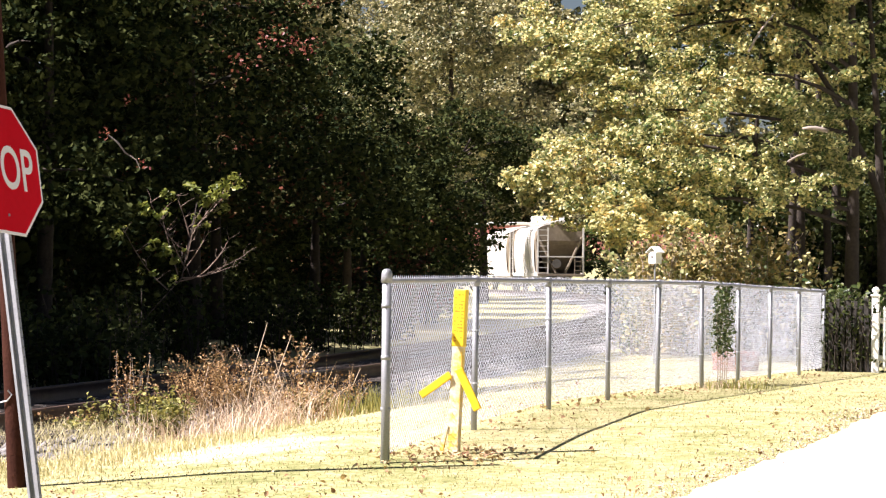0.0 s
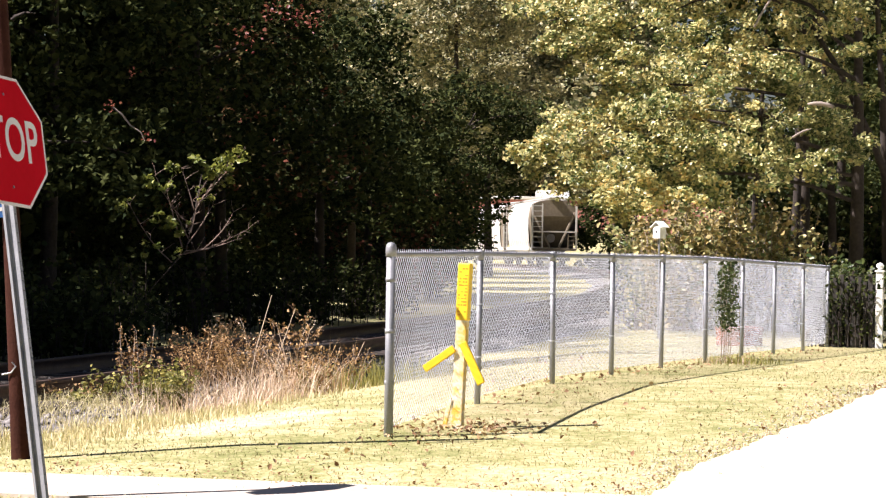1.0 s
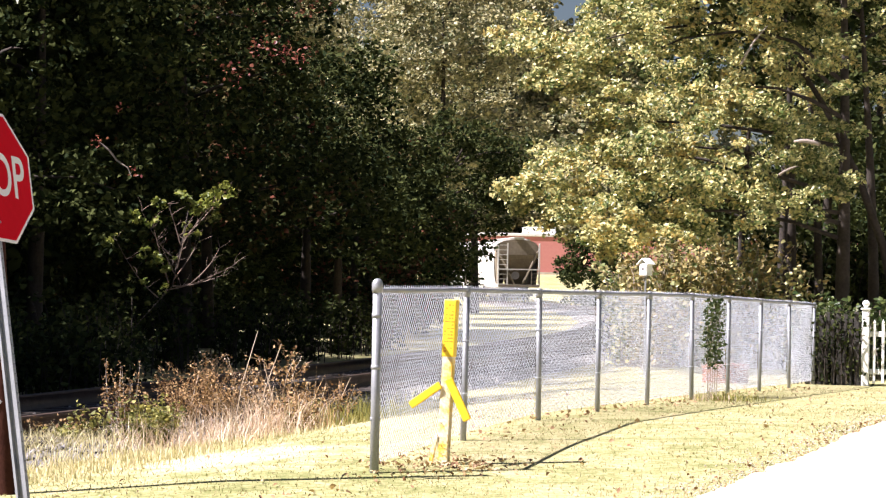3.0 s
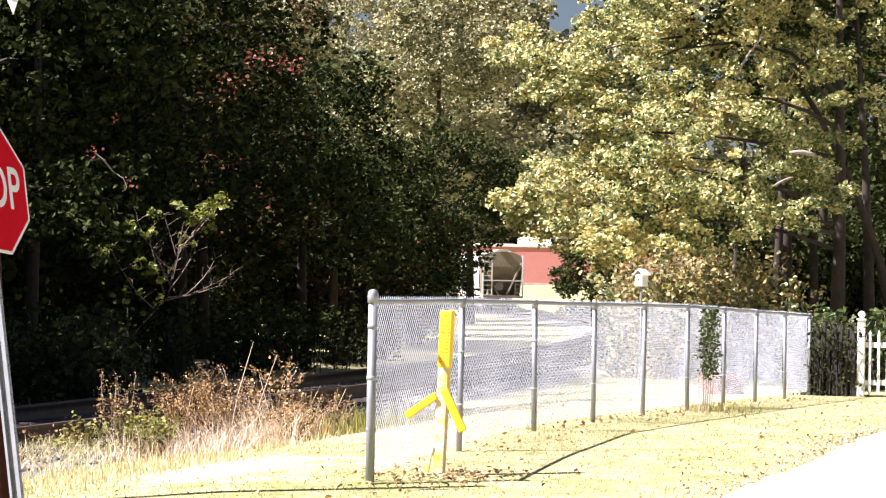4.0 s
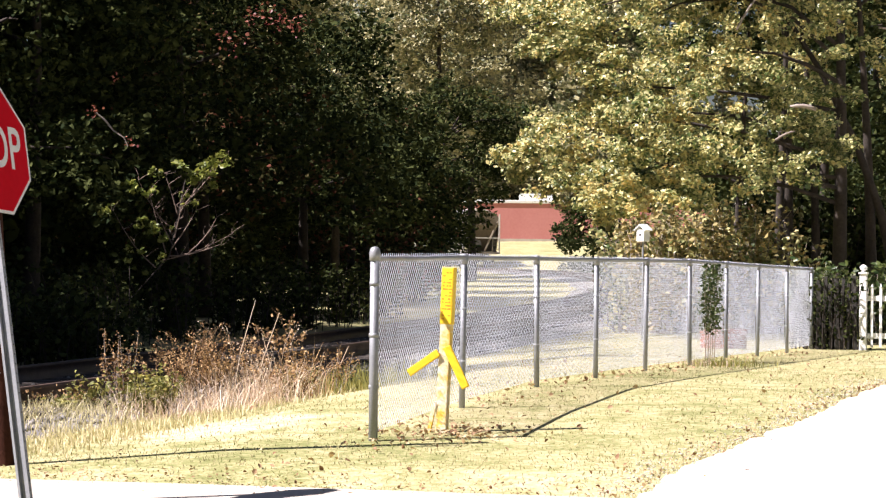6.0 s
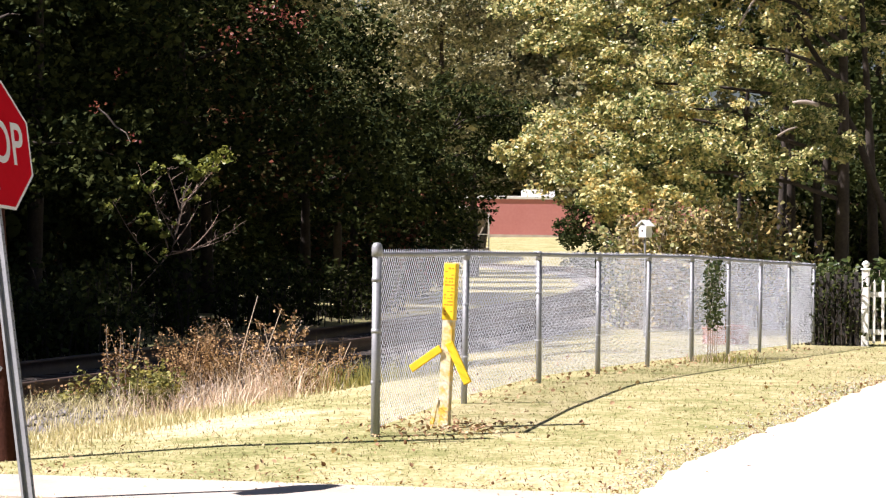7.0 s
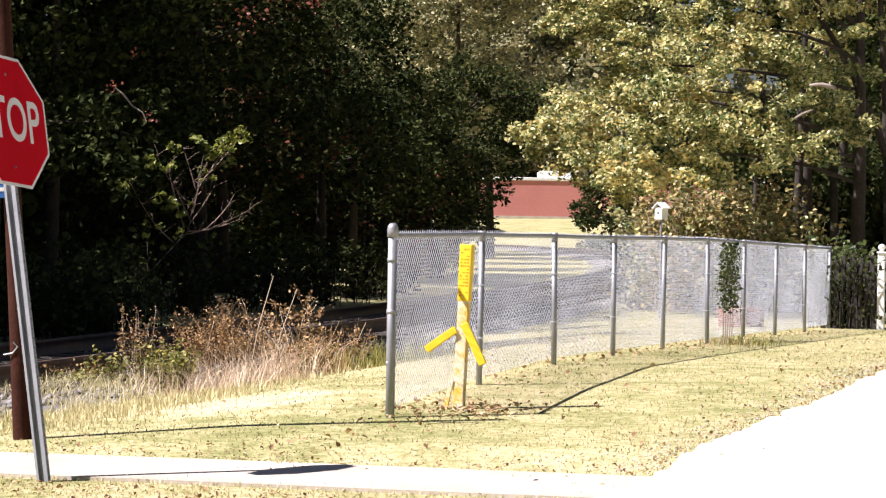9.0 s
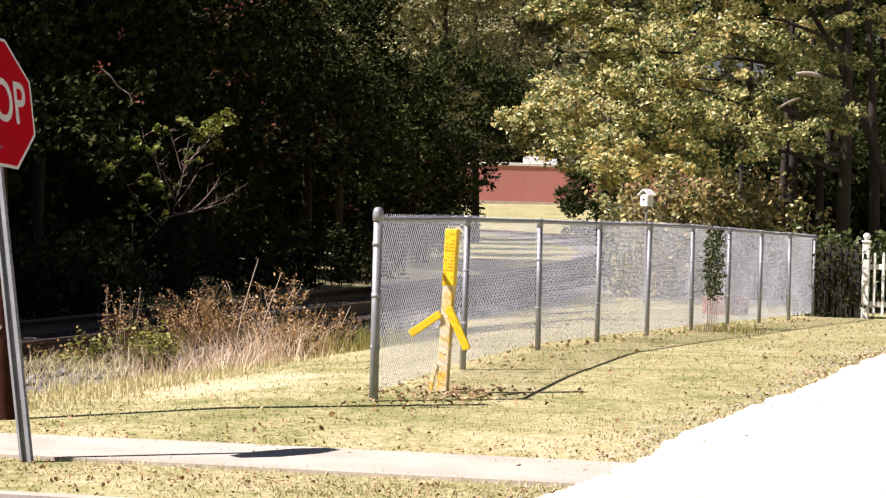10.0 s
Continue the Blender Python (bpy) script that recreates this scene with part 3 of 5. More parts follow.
def build_hopper():
    car = thing("hopper_car", "pale grey covered railway hopper car rolling away on the track", "railway car")
    L, W = 16.6, 1.55
    # barrel-sided body: sections of the half outline from sill to roof
    side = [(1.38, 1.15), (1.50, 1.7), (1.55, 2.5), (1.54, 3.3), (1.46, 3.85), (1.30, 4.12), (0.95, 4.28), (0.45, 4.36)]
    ring = [(x, z) for x, z in side] + [(-x, z) for x, z in side[::-1]]
    bm = bmesh.new()
    secs = []
    for y in [1.9] + list(np.arange(2.6, L - 2.0, 1.15)) + [L - 1.9]:
        secs.append([bm.verts.new((x, y, z)) for x, z in ring])
    n = len(ring)
    for a, b in zip(secs, secs[1:]):
        for k in range(n - 1):
            bm.faces.new((a[k], a[k + 1], b[k + 1], b[k]))
    bmesh.ops.recalc_face_normals(bm, faces=bm.faces[:])
    body = part("body", bm, M_CAR, car, smooth=False)
    for end, flip in ((0.0, 1), (L, -1)):
        def e(y):
            return end + flip * y
        bm = bmesh.new()
        # upper end wall, and the slope sheet that runs in and down below it
        top = [(x, z) for x, z in ring if z > 3.2]
        a = [bm.verts.new((x, e(0.75), z)) for x, z in top]
        b = [bm.verts.new((x, e(1.9), z)) for x, z in top]
        for k in range(len(top) - 1):
            bm.faces.new((a[k], a[k + 1], b[k + 1], b[k]))
        bm.faces.new(a)
        s0 = [bm.verts.new((1.54, e(0.75), 3.3)), bm.verts.new((-1.54, e(0.75), 3.3))]
        s1 = [bm.verts.new((0.62, e(2.9), 1.25)), bm.verts.new((-0.62, e(2.9), 1.25))]
        bm.faces.new((s0[0], s0[1], s1[1], s1[0]))
        bmesh.ops.recalc_face_normals(bm, faces=bm.faces[:])
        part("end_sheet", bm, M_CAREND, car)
        for sx in (1, -1):
            # side wings, corner posts and the slanting stays
            bm = bmesh.new()
            w = [bm.verts.new((sx * x, e(y), z)) for x, y, z in ((1.53, 0.75, 3.3), (1.53, 1.95, 3.3), (1.38, 1.95, 1.2), (1.36, 1.2, 1.2), (1.46, 0.75, 2.6))]
            f = bm.faces.new(w)
            g = bmesh.ops.extrude_face_region(bm, geom=[f])
            bmesh.ops.translate(bm, vec=(-sx * 0.03, 0, 0), verts=[q for q in g["geom"] if isinstance(q, bmesh.types.BMVert)])
            bmesh.ops.recalc_face_normals(bm, faces=bm.faces[:])
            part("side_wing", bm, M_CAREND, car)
            bm = bmesh.new()
            box(bm, (0.11, 0.11, 3.0), (sx * 1.45, e(0.3), 2.62), bevel=0.01)
            part("corner_post", bm, M_CAR, car)
            bm = bmesh.new()
            tube(bm, [(sx * 1.4, e(0.72), 3.55), (sx * 0.30, e(0.35), 1.25)], [0.075, 0.075], 6)
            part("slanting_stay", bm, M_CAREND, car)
        bm = bmesh.new()
        box(bm, (0.09, 0.06, 3.0), (-flip * 0.80, e(0.28), 2.62), bevel=0.01)
        ladder = part("ladder", bm, M_CAR, car, "side-by-side ladder rails")
        for k in range(9):
            bm = bmesh.new()
            box(bm, (0.66, 0.035, 0.045), (-flip * 1.13, e(0.27), 1.25 + k * 0.34))
            part("rung", bm, M_CAR, ladder)
        bm = bmesh.new()
        box(bm, (2.9, 0.06, 0.08), (0, e(0.22), 2.28))
        part("handrail", bm, M_CAR, car, "handrail across the end")
        bm = bmesh.new()
        box(bm, (2.9, 1.5, 0.14), (0, e(0.85), 1.12), bevel=0.01)
        part("end_platform", bm, M_CAREND, car)
        bm = bmesh.new()
        for k in range(3):
            box(bm, (0.5, 0.03, 0.04), (flip * 1.15, e(0.22), 1.42 + k * 0.28))
        box(bm, (0.05, 0.04, 1.0), (flip * 0.9, e(0.22), 1.68))
        part("short_ladder", bm, M_CAREND, car)
        bm = bmesh.new()
        bmesh.ops.create_cone(bm, cap_ends=True, segments=16, radius1=0.28, radius2=0.28, depth=0.04, matrix=pose(flip * -0.25, e(0.2), 1.85, 90))
        part("brake_wheel", bm, M_CARDARK, car)
        bm = bmesh.new()
        box(bm, (0.36, 1.0, 0.3), (0, e(-0.1), 0.86), bevel=0.03)
        box(bm, (0.24, 0.3, 0.3), (0.05, e(-0.5), 0.86), bevel=0.06)
        part("coupler", bm, M_CARDARK, car)
        bm = bmesh.new()
        box(bm, (0.3, 2.4, 0.34), (0.98, e(2.0), 0.55), bevel=0.05)
        box(bm, (0.3, 2.4, 0.34), (-0.98, e(2.0), 0.55), bevel=0.05)
        box(bm, (2.0, 0.4, 0.4), (0, e(2.0), 0.6), bevel=0.04)
        part("truck", bm, M_CARDARK, car)
        for dy in (1.15, 2.85):
            for sx in (0.75, -0.75):
                bm = bmesh.new()
                bmesh.ops.create_cone(bm, cap_ends=True, segments=24, radius1=0.46, radius2=0.44, depth=0.13, matrix=pose(sx, e(dy), 0.46, 0, 90 if sx < 0 else -90, 0))
                part("wheel", bm, M_CARDARK, car)
    for k in range(3):
        y = L / 2 + (k - 1) * 4.0
        bm = bmesh.new()
        a = [bm.verts.new(c) for c in ((-1.3, y - 1.9, 1.25), (1.3, y - 1.9, 1.25), (1.3, y + 1.9, 1.25), (-1.3, y + 1.9, 1.25))]
        b = [bm.verts.new(c) for c in ((-0.4, y - 0.4, 0.3), (0.4, y - 0.4, 0.3), (0.4, y + 0.4, 0.3), (-0.4, y + 0.4, 0.3))]
        for i in range(4):
            bm.faces.new((a[i], a[(i + 1) % 4], b[(i + 1) % 4], b[i]))
        bm.faces.new(b[::-1])
        bmesh.ops.recalc_face_normals(bm, faces=bm.faces[:])
        part("discharge_bin", bm, M_CAR, car)
    for sx in (1, -1):
        bm = bmesh.new()
        box(bm, (0.08, L - 0.4, 0.22), (sx * 1.42, L / 2, 1.14), bevel=0.01)
        part("side_sill", bm, M_CAR, car)
        for k in range(11):
            bm = bmesh.new()
            yy = 2.4 + k * (L - 4.8) / 10
            tube(bm, [(sx * (x + 0.02), yy, z) for x, z in side[:6]], [0.025] * 6, 5)
            part("side_rib", bm, M_CAR, body)
    bm = bmesh.new()
    box(bm, (0.7, L - 0.5, 0.05), (0, L / 2, 4.52))
    for k in range(14):
        box(bm, (0.9, 0.06, 0.16), (0, 0.8 + k * (L - 1.6) / 13, 4.42))
    part("running_board", bm, M_CAR, car, "walkway along the roof")
    for k in range(5):
        bm = bmesh.new()
        bmesh.ops.create_cone(bm, cap_ends=True, segments=16, radius1=0.4, radius2=0.36, depth=0.16, matrix=pose(0.68, 2.2 + k * (L - 4.4) / 4, 4.38, 0, 8, 0))
        part("hatch", bm, M_CAR, car)
    return car


hopper = build_hopper()
hopper_ahead = copy_thing(hopper, pose(0, 0, 0))


def train_rows(ahead=0.0):
    rows = []
    for k in range(21):
        t = k * 0.5
        y = 182.0 + 6.5 * t + ahead
        x, d = track_frame(y + 8.0)
        x = float(rail_x(y))
        rows.append((t, pose(x, y, float(bed_z(y)) + 0.265, 0, 0, -math.degrees(math.atan2(d[0], d[1])))))
    return rows


# ---- the long low building across the field ----
def build_hall():
    y0, z0 = 266.0, 2.45
    hall = thing("low_building", "long low red building with a white roof edge beyond the field", "building")
    bm = bmesh.new()
    box(bm, (46, 18, 3.7), (18, y0 + 9, z0 + 1.75))
    wall = part("wall", bm, M_SIDING, hall, "dull red metal siding")
    bm = bmesh.new()
    box(bm, (46.2, 18.2, 0.28), (18, y0 + 9, z0 + 3.75), bevel=0.04)
    roof = part("roof", bm, M_ROOF, hall, "white metal roof edge")
    bm = bmesh.new()
    box(bm, (3.0, 5, 0.7), (9.8, y0 + 4.5, z0 + 4.2), bevel=0.06)
    part("roof_unit", bm, M_ROOF, hall, "white boxes on the roof")
    bm = bmesh.new()
    box(bm, (46, 0.12, 0.35), (18, y0 - 0.07, z0 + 0.15))
    part("plinth", bm, M_CONCRETE, hall)


build_hall()


# ---- picket fences at the end of the lawn ----
def build_pickets():
    p9 = fence_point(9, 0)
    dark = thing("weathered_gate", "weathered wooden picket gate with shade darkened into its wood colour", "gate")
    for k in range(8):
        q = p9 + Vector((U[0], U[1], 0)) * (0.10 + k * 0.083)
        g = float(ground_z(q.x, q.y))
        bm = bmesh.new()
        h = 1.02 + 0.06 * math.sin(k * 2.3)
        box(bm, (0.05 if k % 3 else 0.065, 0.02, h), (q.x, q.y, g + h / 2 - 0.05), (0, 1.5 * math.sin(k * 1.9), -15.4), 0.004)
        part("picket", bm, M_SHADEDWOOD, dark)
    for hz in (0.3, 0.85):
        q = p9 + Vector((U[0], U[1], 0)) * 0.40 + Vector((V[0], V[1], 0)) * 0.03
        bm = bmesh.new()
        box(bm, (0.75, 0.035, 0.07), (q.x, q.y, float(ground_z(q.x, q.y)) + hz), (0, 0, -15.4), 0.005)
        part("cross_rail", bm, M_SHADEDWOOD, dark)
    white = thing("white_picket_fence", "white vinyl picket fence with a capped post", "fence")
    for j in range(2):
        q = p9 + Vector((U[0], U[1], 0)) * (0.72 + j * 2.0)
        g = float(ground_z(q.x, q.y))
        bm = bmesh.new()
        box(bm, (0.10, 0.10, 1.12), (q.x, q.y, g + 0.5), (0, 0, -15.4), 0.008)
        post = part("post", bm, M_VINYL, white)
        bm = bmesh.new()
        box(bm, (0.13, 0.13, 0.025), (q.x, q.y, g + 1.07), (0, 0, -15.4), 0.005)
        tube(bm, [q + Vector((0, 0, g + z)) for z in (1.08, 1.10, 1.125, 1.15, 1.175, 1.19)], [0.03, 0.028, 0.05, 0.055, 0.038, 0.008], 12)
        part("post_cap", bm, M_VINYL, post, "white ball cap")
    for k in range(15):
        q = p9 + Vector((U[0], U[1], 0)) * (0.84 + k * 0.122)
        g = float(ground_z(q.x, q.y))
        bm = bmesh.new()
        box(bm, (0.038, 0.022, 0.84), (q.x, q.y, g + 0.46), (0, 0, -15.4), 0.004)
        bmesh.ops.create_cone(bm, cap_ends=True, segments=4, radius1=0.026, radius2=0.002, depth=0.05, matrix=pose(q.x, q.y, g + 0.905, 0, 0, 29.6))
        part("picket", bm, M_VINYL, white)
    for hz in (0.2, 0.72):
        q = p9 + Vector((U[0], U[1], 0)) * 1.72 + Vector((V[0], V[1], 0)) * 0.03
        bm = bmesh.new()
        box(bm, (1.9, 0.035, 0.075), (q.x, q.y, float(ground_z(q.x, q.y)) + hz), (0, 0, -15.4), 0.005)
        part("cross_rail", bm, M_VINYL, white)


build_pickets()

# ---- trees ----
def ball(n, r, shell=0.45):
    d = rng.normal(size=(n, 3)); d /= np.linalg.norm(d, axis=1)[:, None]
    return d * (np.cbrt(rng.uniform(shell ** 3, 1, n)))[:, None] * np.asarray(r)


def sprays(centre, r, n, tuft=7, spread=0.16):
    """Leaf places in tufts, gathered in flattened sprays within an uneven clump."""
    k = max(1, n // tuft)
    c = np.asarray(centre) + ball(k, r, 0.6)
    wide = np.repeat(rng.uniform(0.6, 1.35, k), tuft)[:, None]
    p = np.repeat(c, tuft, 0) + ball(k * tuft, (spread * 1.5, spread * 1.5, spread * 0.95), 0.2) * wide
    return p


def limb_path(a, b, sag=0.1, bend=0.12, n=5):
    a, b = Vector(a), Vector(b)
    L = (b - a).length
    o = Vector(rng.normal(size=3)) * bend * L
    return [a.lerp(b, t) + o * math.sin(math.pi * t) * 0.5 + Vector((0, 0, sag * L * math.sin(math.pi * t))) for t in np.linspace(0, 1, n)]


def tree(name, label, base, height, clumps, leaf, leaf_mat, density, trunk_r, fork=0.35, limbs=8, tuft=7, spread=0.16, lean=(0, 0), category="tree", bark=None, group="", up=0.5, toward=None):
    """clumps: places relative to the base and radii of the crown's clumps."""
    bark = bark or M_BARK
    x, y = base
    z = float(ground_z(x, y))
    t = thing(name, label, category, pose(x, y, z), group)
    bm = bmesh.new()
    n = 7
    path = [(lean[0] * s * s * height + 0.04 * height * 0.2 * math.sin(3 * s + x), lean[1] * s * height, -0.3 + s * height * 0.85) for s in np.linspace(0, 1, n)]
    tube(bm, path, [trunk_r * (1.25 if k == 0 else 1 - 0.13 * k) for k in range(n)], 10)
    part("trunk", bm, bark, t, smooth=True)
    order = list(range(len(clumps)))
    for i in order[:limbs]:
        c, r = clumps[i]
        zf = max(0.4, min(c[2] - 0.5 * r, 0.8 * height))
        k = min(max((zf + 0.3) / (height * 0.85), 0), 1) * (n - 1)
        a = Vector(path[int(k)]).lerp(Vector(path[min(int(k) + 1, n - 1)]), k % 1)
        bm = bmesh.new()
        tube(bm, limb_path(a, c), list(np.linspace(trunk_r * 0.30, trunk_r * 0.06, 5)), 6)
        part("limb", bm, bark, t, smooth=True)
    pts = []
    for c, r in clumps:
        rr = np.array([r, r, r * 0.72])
        pts.append(sprays(c, rr, max(20, int(density * r * r)), tuft, spread))
    v, f = leaves(np.concatenate(pts), leaf, up, toward=toward)
    part("crown", mesh_from("crown", v, f, leaf_mat), leaf_mat, t)
    return t


def round_crown(h0, h1, radius, n, rmin, rmax, low=1.0):
    """Clumps spread through an egg-shaped crown between two heights, wider at mid height."""
    out = []
    for _ in range(n):
        s = rng.uniform(0, 1)
        w = radius * (low + (1 - low) * min(1, s * 2.5)) * (1 - 0.75 * max(0, s - 0.45) ** 1.3)
        a, q = rng.uniform(0, 2 * np.pi), math.sqrt(rng.uniform(0.1, 1))
        out.append(((w * q * math.cos(a), w * q * math.sin(a), h0 + s * (h1 - h0)), rng.uniform(rmin, rmax)))
    return out


# the big yellowing oak on the lawn's far side
OAK = [((1.38, 0, 2.99), .5), ((2.13, 0, 3.37), .75), ((2.8, -1, 2.6), .62), ((2.4, 0, 4.2), .75), ((1.57, 0, 5.25), .7), ((3.0, 0, 5.15), 1.0),
       ((3.45, -1, 3.75), .85), ((3.7, -1, 2.9), .7), ((4.4, -1, 4.7), 0.8), ((4.9, -1, 3.3), .75), ((5.4, -1, 5.1), 0.6), ((6.0, -1, 3.75), .8),
       ((3.2, 0, 6.6), 1.3), ((5.0, 0, 6.7), 1.4), ((7.0, 0, 6.8), 1.4),
       ((4.0, 1, 8.4), 1.7), ((6.3, 1, 8.8), 1.8), ((5.3, 1.5, 4.3), 1.0), ((3.9, 1.5, 4.2), .9), ((2.0, .5, 2.75), .4), ((1.75, 0, 2.5), .3), ((1.25, 0, 2.72), .28), ((2.2, 0, 2.45), .25), ((3.7, .5, 5.9), .7), ((4.4, .5, 5.8), .7), ((5.9, .5, 6.0), .8), ((5.6, -1.6, 2.9), .6), ((4.3, -1.4, 2.5), .55), ((3.4, -1.2, 2.3), .45)]
OAK += [((4.2, 3.5, 4.0), 0.9), ((5.0, 3.6, 4.4), 1.2), ((6.6, 3.4, 4.3), 1.1), ((3.6, 4.2, 6.4), 1.1), ((5.2, 4.6, 6.4), 1.4), ((7.4, 4.0, 6.2), 1.4), ((8.8, 3.0, 4.6), 1.1),
        ((4.8, 5.4, 5.0), 1.1), ((6.2, 5.6, 5.2), 1.2)]
OAK += [((1.2, -0.3, 5.75), 0.5), ((2.3, -1.2, 5.2), 0.6), ((2.0, -0.4, 4.9), 0.6), ((1.5, -0.3, 3.2), 0.5), ((2.4, -0.8, 2.9), 0.6), ((6.5, -1.6, 3.3), 0.6), ((6.1, -1.6, 2.9), 0.45)]
OAK += [((2.35, -0.6, 2.4), 0.35), ((2.75, -0.8, 2.2), 0.4), ((3.05, -0.8, 2.05), 0.38), ((2.6, -0.8, 2.75), 0.42), ((3.3, -1.0, 2.65), 0.48), ((1.1, -0.3, 3.0), 0.3), ((1.9, -0.4, 2.6), 0.34), ((3.5, -1.4, 3.2), 0.5), ((2.1, -0.8, 5.5), 0.5), ((3.0, -1.2, 4.4), 0.6)]
OAK += [((1.35, -2.2, 2.95), 0.36), ((1.8, -2.4, 3.2), 0.42), ((2.3, -2.5, 2.95), 0.42), ((2.75, -2.6, 2.65), 0.42), ((3.2, -2.6, 2.9), 0.45), ((2.2, -2.4, 3.75), 0.42), ((3.0, -2.5, 3.6), 0.48), ((3.7, -2.6, 3.3), 0.42),
        ((2.7, -2.4, 4.4), 0.48), ((1.9, -2.4, 4.75), 0.42), ((1.4, -2.2, 5.3), 0.42), ((2.5, -2.5, 5.3), 0.48), ((3.4, -2.5, 4.9), 0.48), ((3.3, -2.5, 5.7), 0.42), ((4.3, -2.6, 3.0), 0.36), ((4.2, -2.5, 4.1), 0.42),
        ((6.2, -1.5, 5.2), 0.6), ((6.9, -1.2, 4.7), 0.5), ((5.2, -1.8, 4.4), 0.5), ((6.6, -1.5, 4.0), 0.4), ((2.05, -2.9, 2.75), 0.34), ((2.5, -3.0, 2.45), 0.36), ((2.9, -3.0, 2.15), 0.34), ((3.3, -3.0, 2.4), 0.36), ((3.75, -3.0, 2.75), 0.4), ((2.6, -3.0, 3.2), 0.4), ((3.4, -3.0, 3.7), 0.4), ((4.0, -3.0, 2.4), 0.36), ((4.6, -2.8, 3.4), 0.4), ((1.6, -2.6, 3.0), 0.3), ((5.0, -2.6, 2.7), 0.36),
        ((2.4, -3.4, 2.3), 0.3), ((2.8, -3.4, 2.6), 0.34), ((3.2, -3.4, 2.2), 0.3), ((3.6, -3.4, 2.45), 0.34), ((4.1, -3.2, 3.1), 0.36), ((3.6, -1.5, 7.6), 1.4), ((4.8, -1.5, 7.3), 1.3)]
OAK_AT = (6.75, 48.0)
oak = tree("oak_tree", "large sunlit oak with yellow-green turning leaves", OAK_AT, 9.5,
           [((c[0] - OAK_AT[0], c[1], c[2] - 0.12), r * 0.9) for c, r in OAK], 0.074, M_OAK, 2900, 0.145, limbs=9, tuft=105, spread=0.15, up=0.3, toward=SUN_FROM * 1.1)
for i, (a, b) in enumerate((((5.52, 44.4, 3.80), (5.92, 44.4, 3.76)), ((4.85, 46, 5.1), (5.3, 46.2, 5.75)), ((5.30, 44.4, 3.28), (5.60, 44.4, 3.42)), ((3.6, 46.5, 6.5), (4.4, 46.5, 6.2)), ((7.2, 46.5, 5.2), (7.8, 46.6, 5.05)))):
    bm = bmesh.new()
    z0 = float(ground_z(*OAK_AT))
    tube(bm, limb_path((a[0] - OAK_AT[0], a[1] - OAK_AT[1], a[2] - z0), (b[0] - OAK_AT[0], b[1] - OAK_AT[1], b[2] - z0), 0.05, 0.06), [0.016, 0.030, 0.036, 0.036, 0.030] if i == 0 else [0.020, 0.019, 0.017, 0.014, 0.007], 7)
    part("dead_limb", bm, M_TWIG, oak, "pale dead limb", True)

# the shaded wood on the far side of the track
k = 0
for y, h0 in ((36.5, 6.0), (41, 8.5), (46, 9), (52, 8.2), (58, 7.0), (65, 5.8), (73, 5.2), (82, 5.4), (92, 5.8), (104, 6.2)):
    for row in (0, 1):
        x = float(rail_x(y)) - (5.2 if row == 0 else 9.5) - rng.uniform(0, 1.2) - (2.2 if y < 38 else 0)
        x = min(x, 0.0179 * y - 3.7 - 4.0 * row)
        h = h0 + rng.uniform(-0.3, 0.5) if row == 0 else min(h0, rng.uniform(5, 6))
        top = 1.5 + 0.13 * y
        cl = round_crown((2.3 if row == 0 else 1.4) if 40 < y < 75 else 0.5, min(top, h), 3.0, 34, 0.7, 1.2, 0.9) + (round_crown(top - 1, h, 2.4, 10, 1.0, 1.5) if h > top else [])
        m = M_REDLEAF if y > 44 and k % 3 == 2 else M_SHADELEAF
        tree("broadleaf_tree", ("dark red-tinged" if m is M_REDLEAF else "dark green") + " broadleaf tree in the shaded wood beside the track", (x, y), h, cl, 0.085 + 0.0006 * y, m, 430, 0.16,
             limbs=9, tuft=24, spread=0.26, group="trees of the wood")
        k += 1
# unseen trees added left of the view to shade the undergrowth and nearest tree
for x, y, h in ((-9.0, 33.2, 6.5), (-8.4, 31.4, 5.5), (-15.5, 34.5, 12.5)):
    tree("broadleaf_tree", "unseen broadleaf tree added to shade the wood beside the track", (x, y), h, round_crown(0.4, h, 2.6, 34, 0.8, 1.3, 0.9), 0.14, M_SHADELEAF, 300, 0.15, limbs=8, tuft=16, spread=0.25, group="trees of the wood")
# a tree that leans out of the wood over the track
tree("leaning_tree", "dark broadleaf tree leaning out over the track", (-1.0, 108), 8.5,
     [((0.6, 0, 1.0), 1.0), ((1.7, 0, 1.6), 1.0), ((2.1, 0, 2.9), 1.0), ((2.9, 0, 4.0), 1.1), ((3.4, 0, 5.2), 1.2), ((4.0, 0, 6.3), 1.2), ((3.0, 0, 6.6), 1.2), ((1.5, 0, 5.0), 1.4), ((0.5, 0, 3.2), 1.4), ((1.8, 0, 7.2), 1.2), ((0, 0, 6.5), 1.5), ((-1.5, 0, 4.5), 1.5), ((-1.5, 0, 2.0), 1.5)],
     0.15, M_SHADELEAF, 560, 0.16, limbs=9, tuft=20, spread=0.28, lean=(0.25, 0), group="trees of the wood")
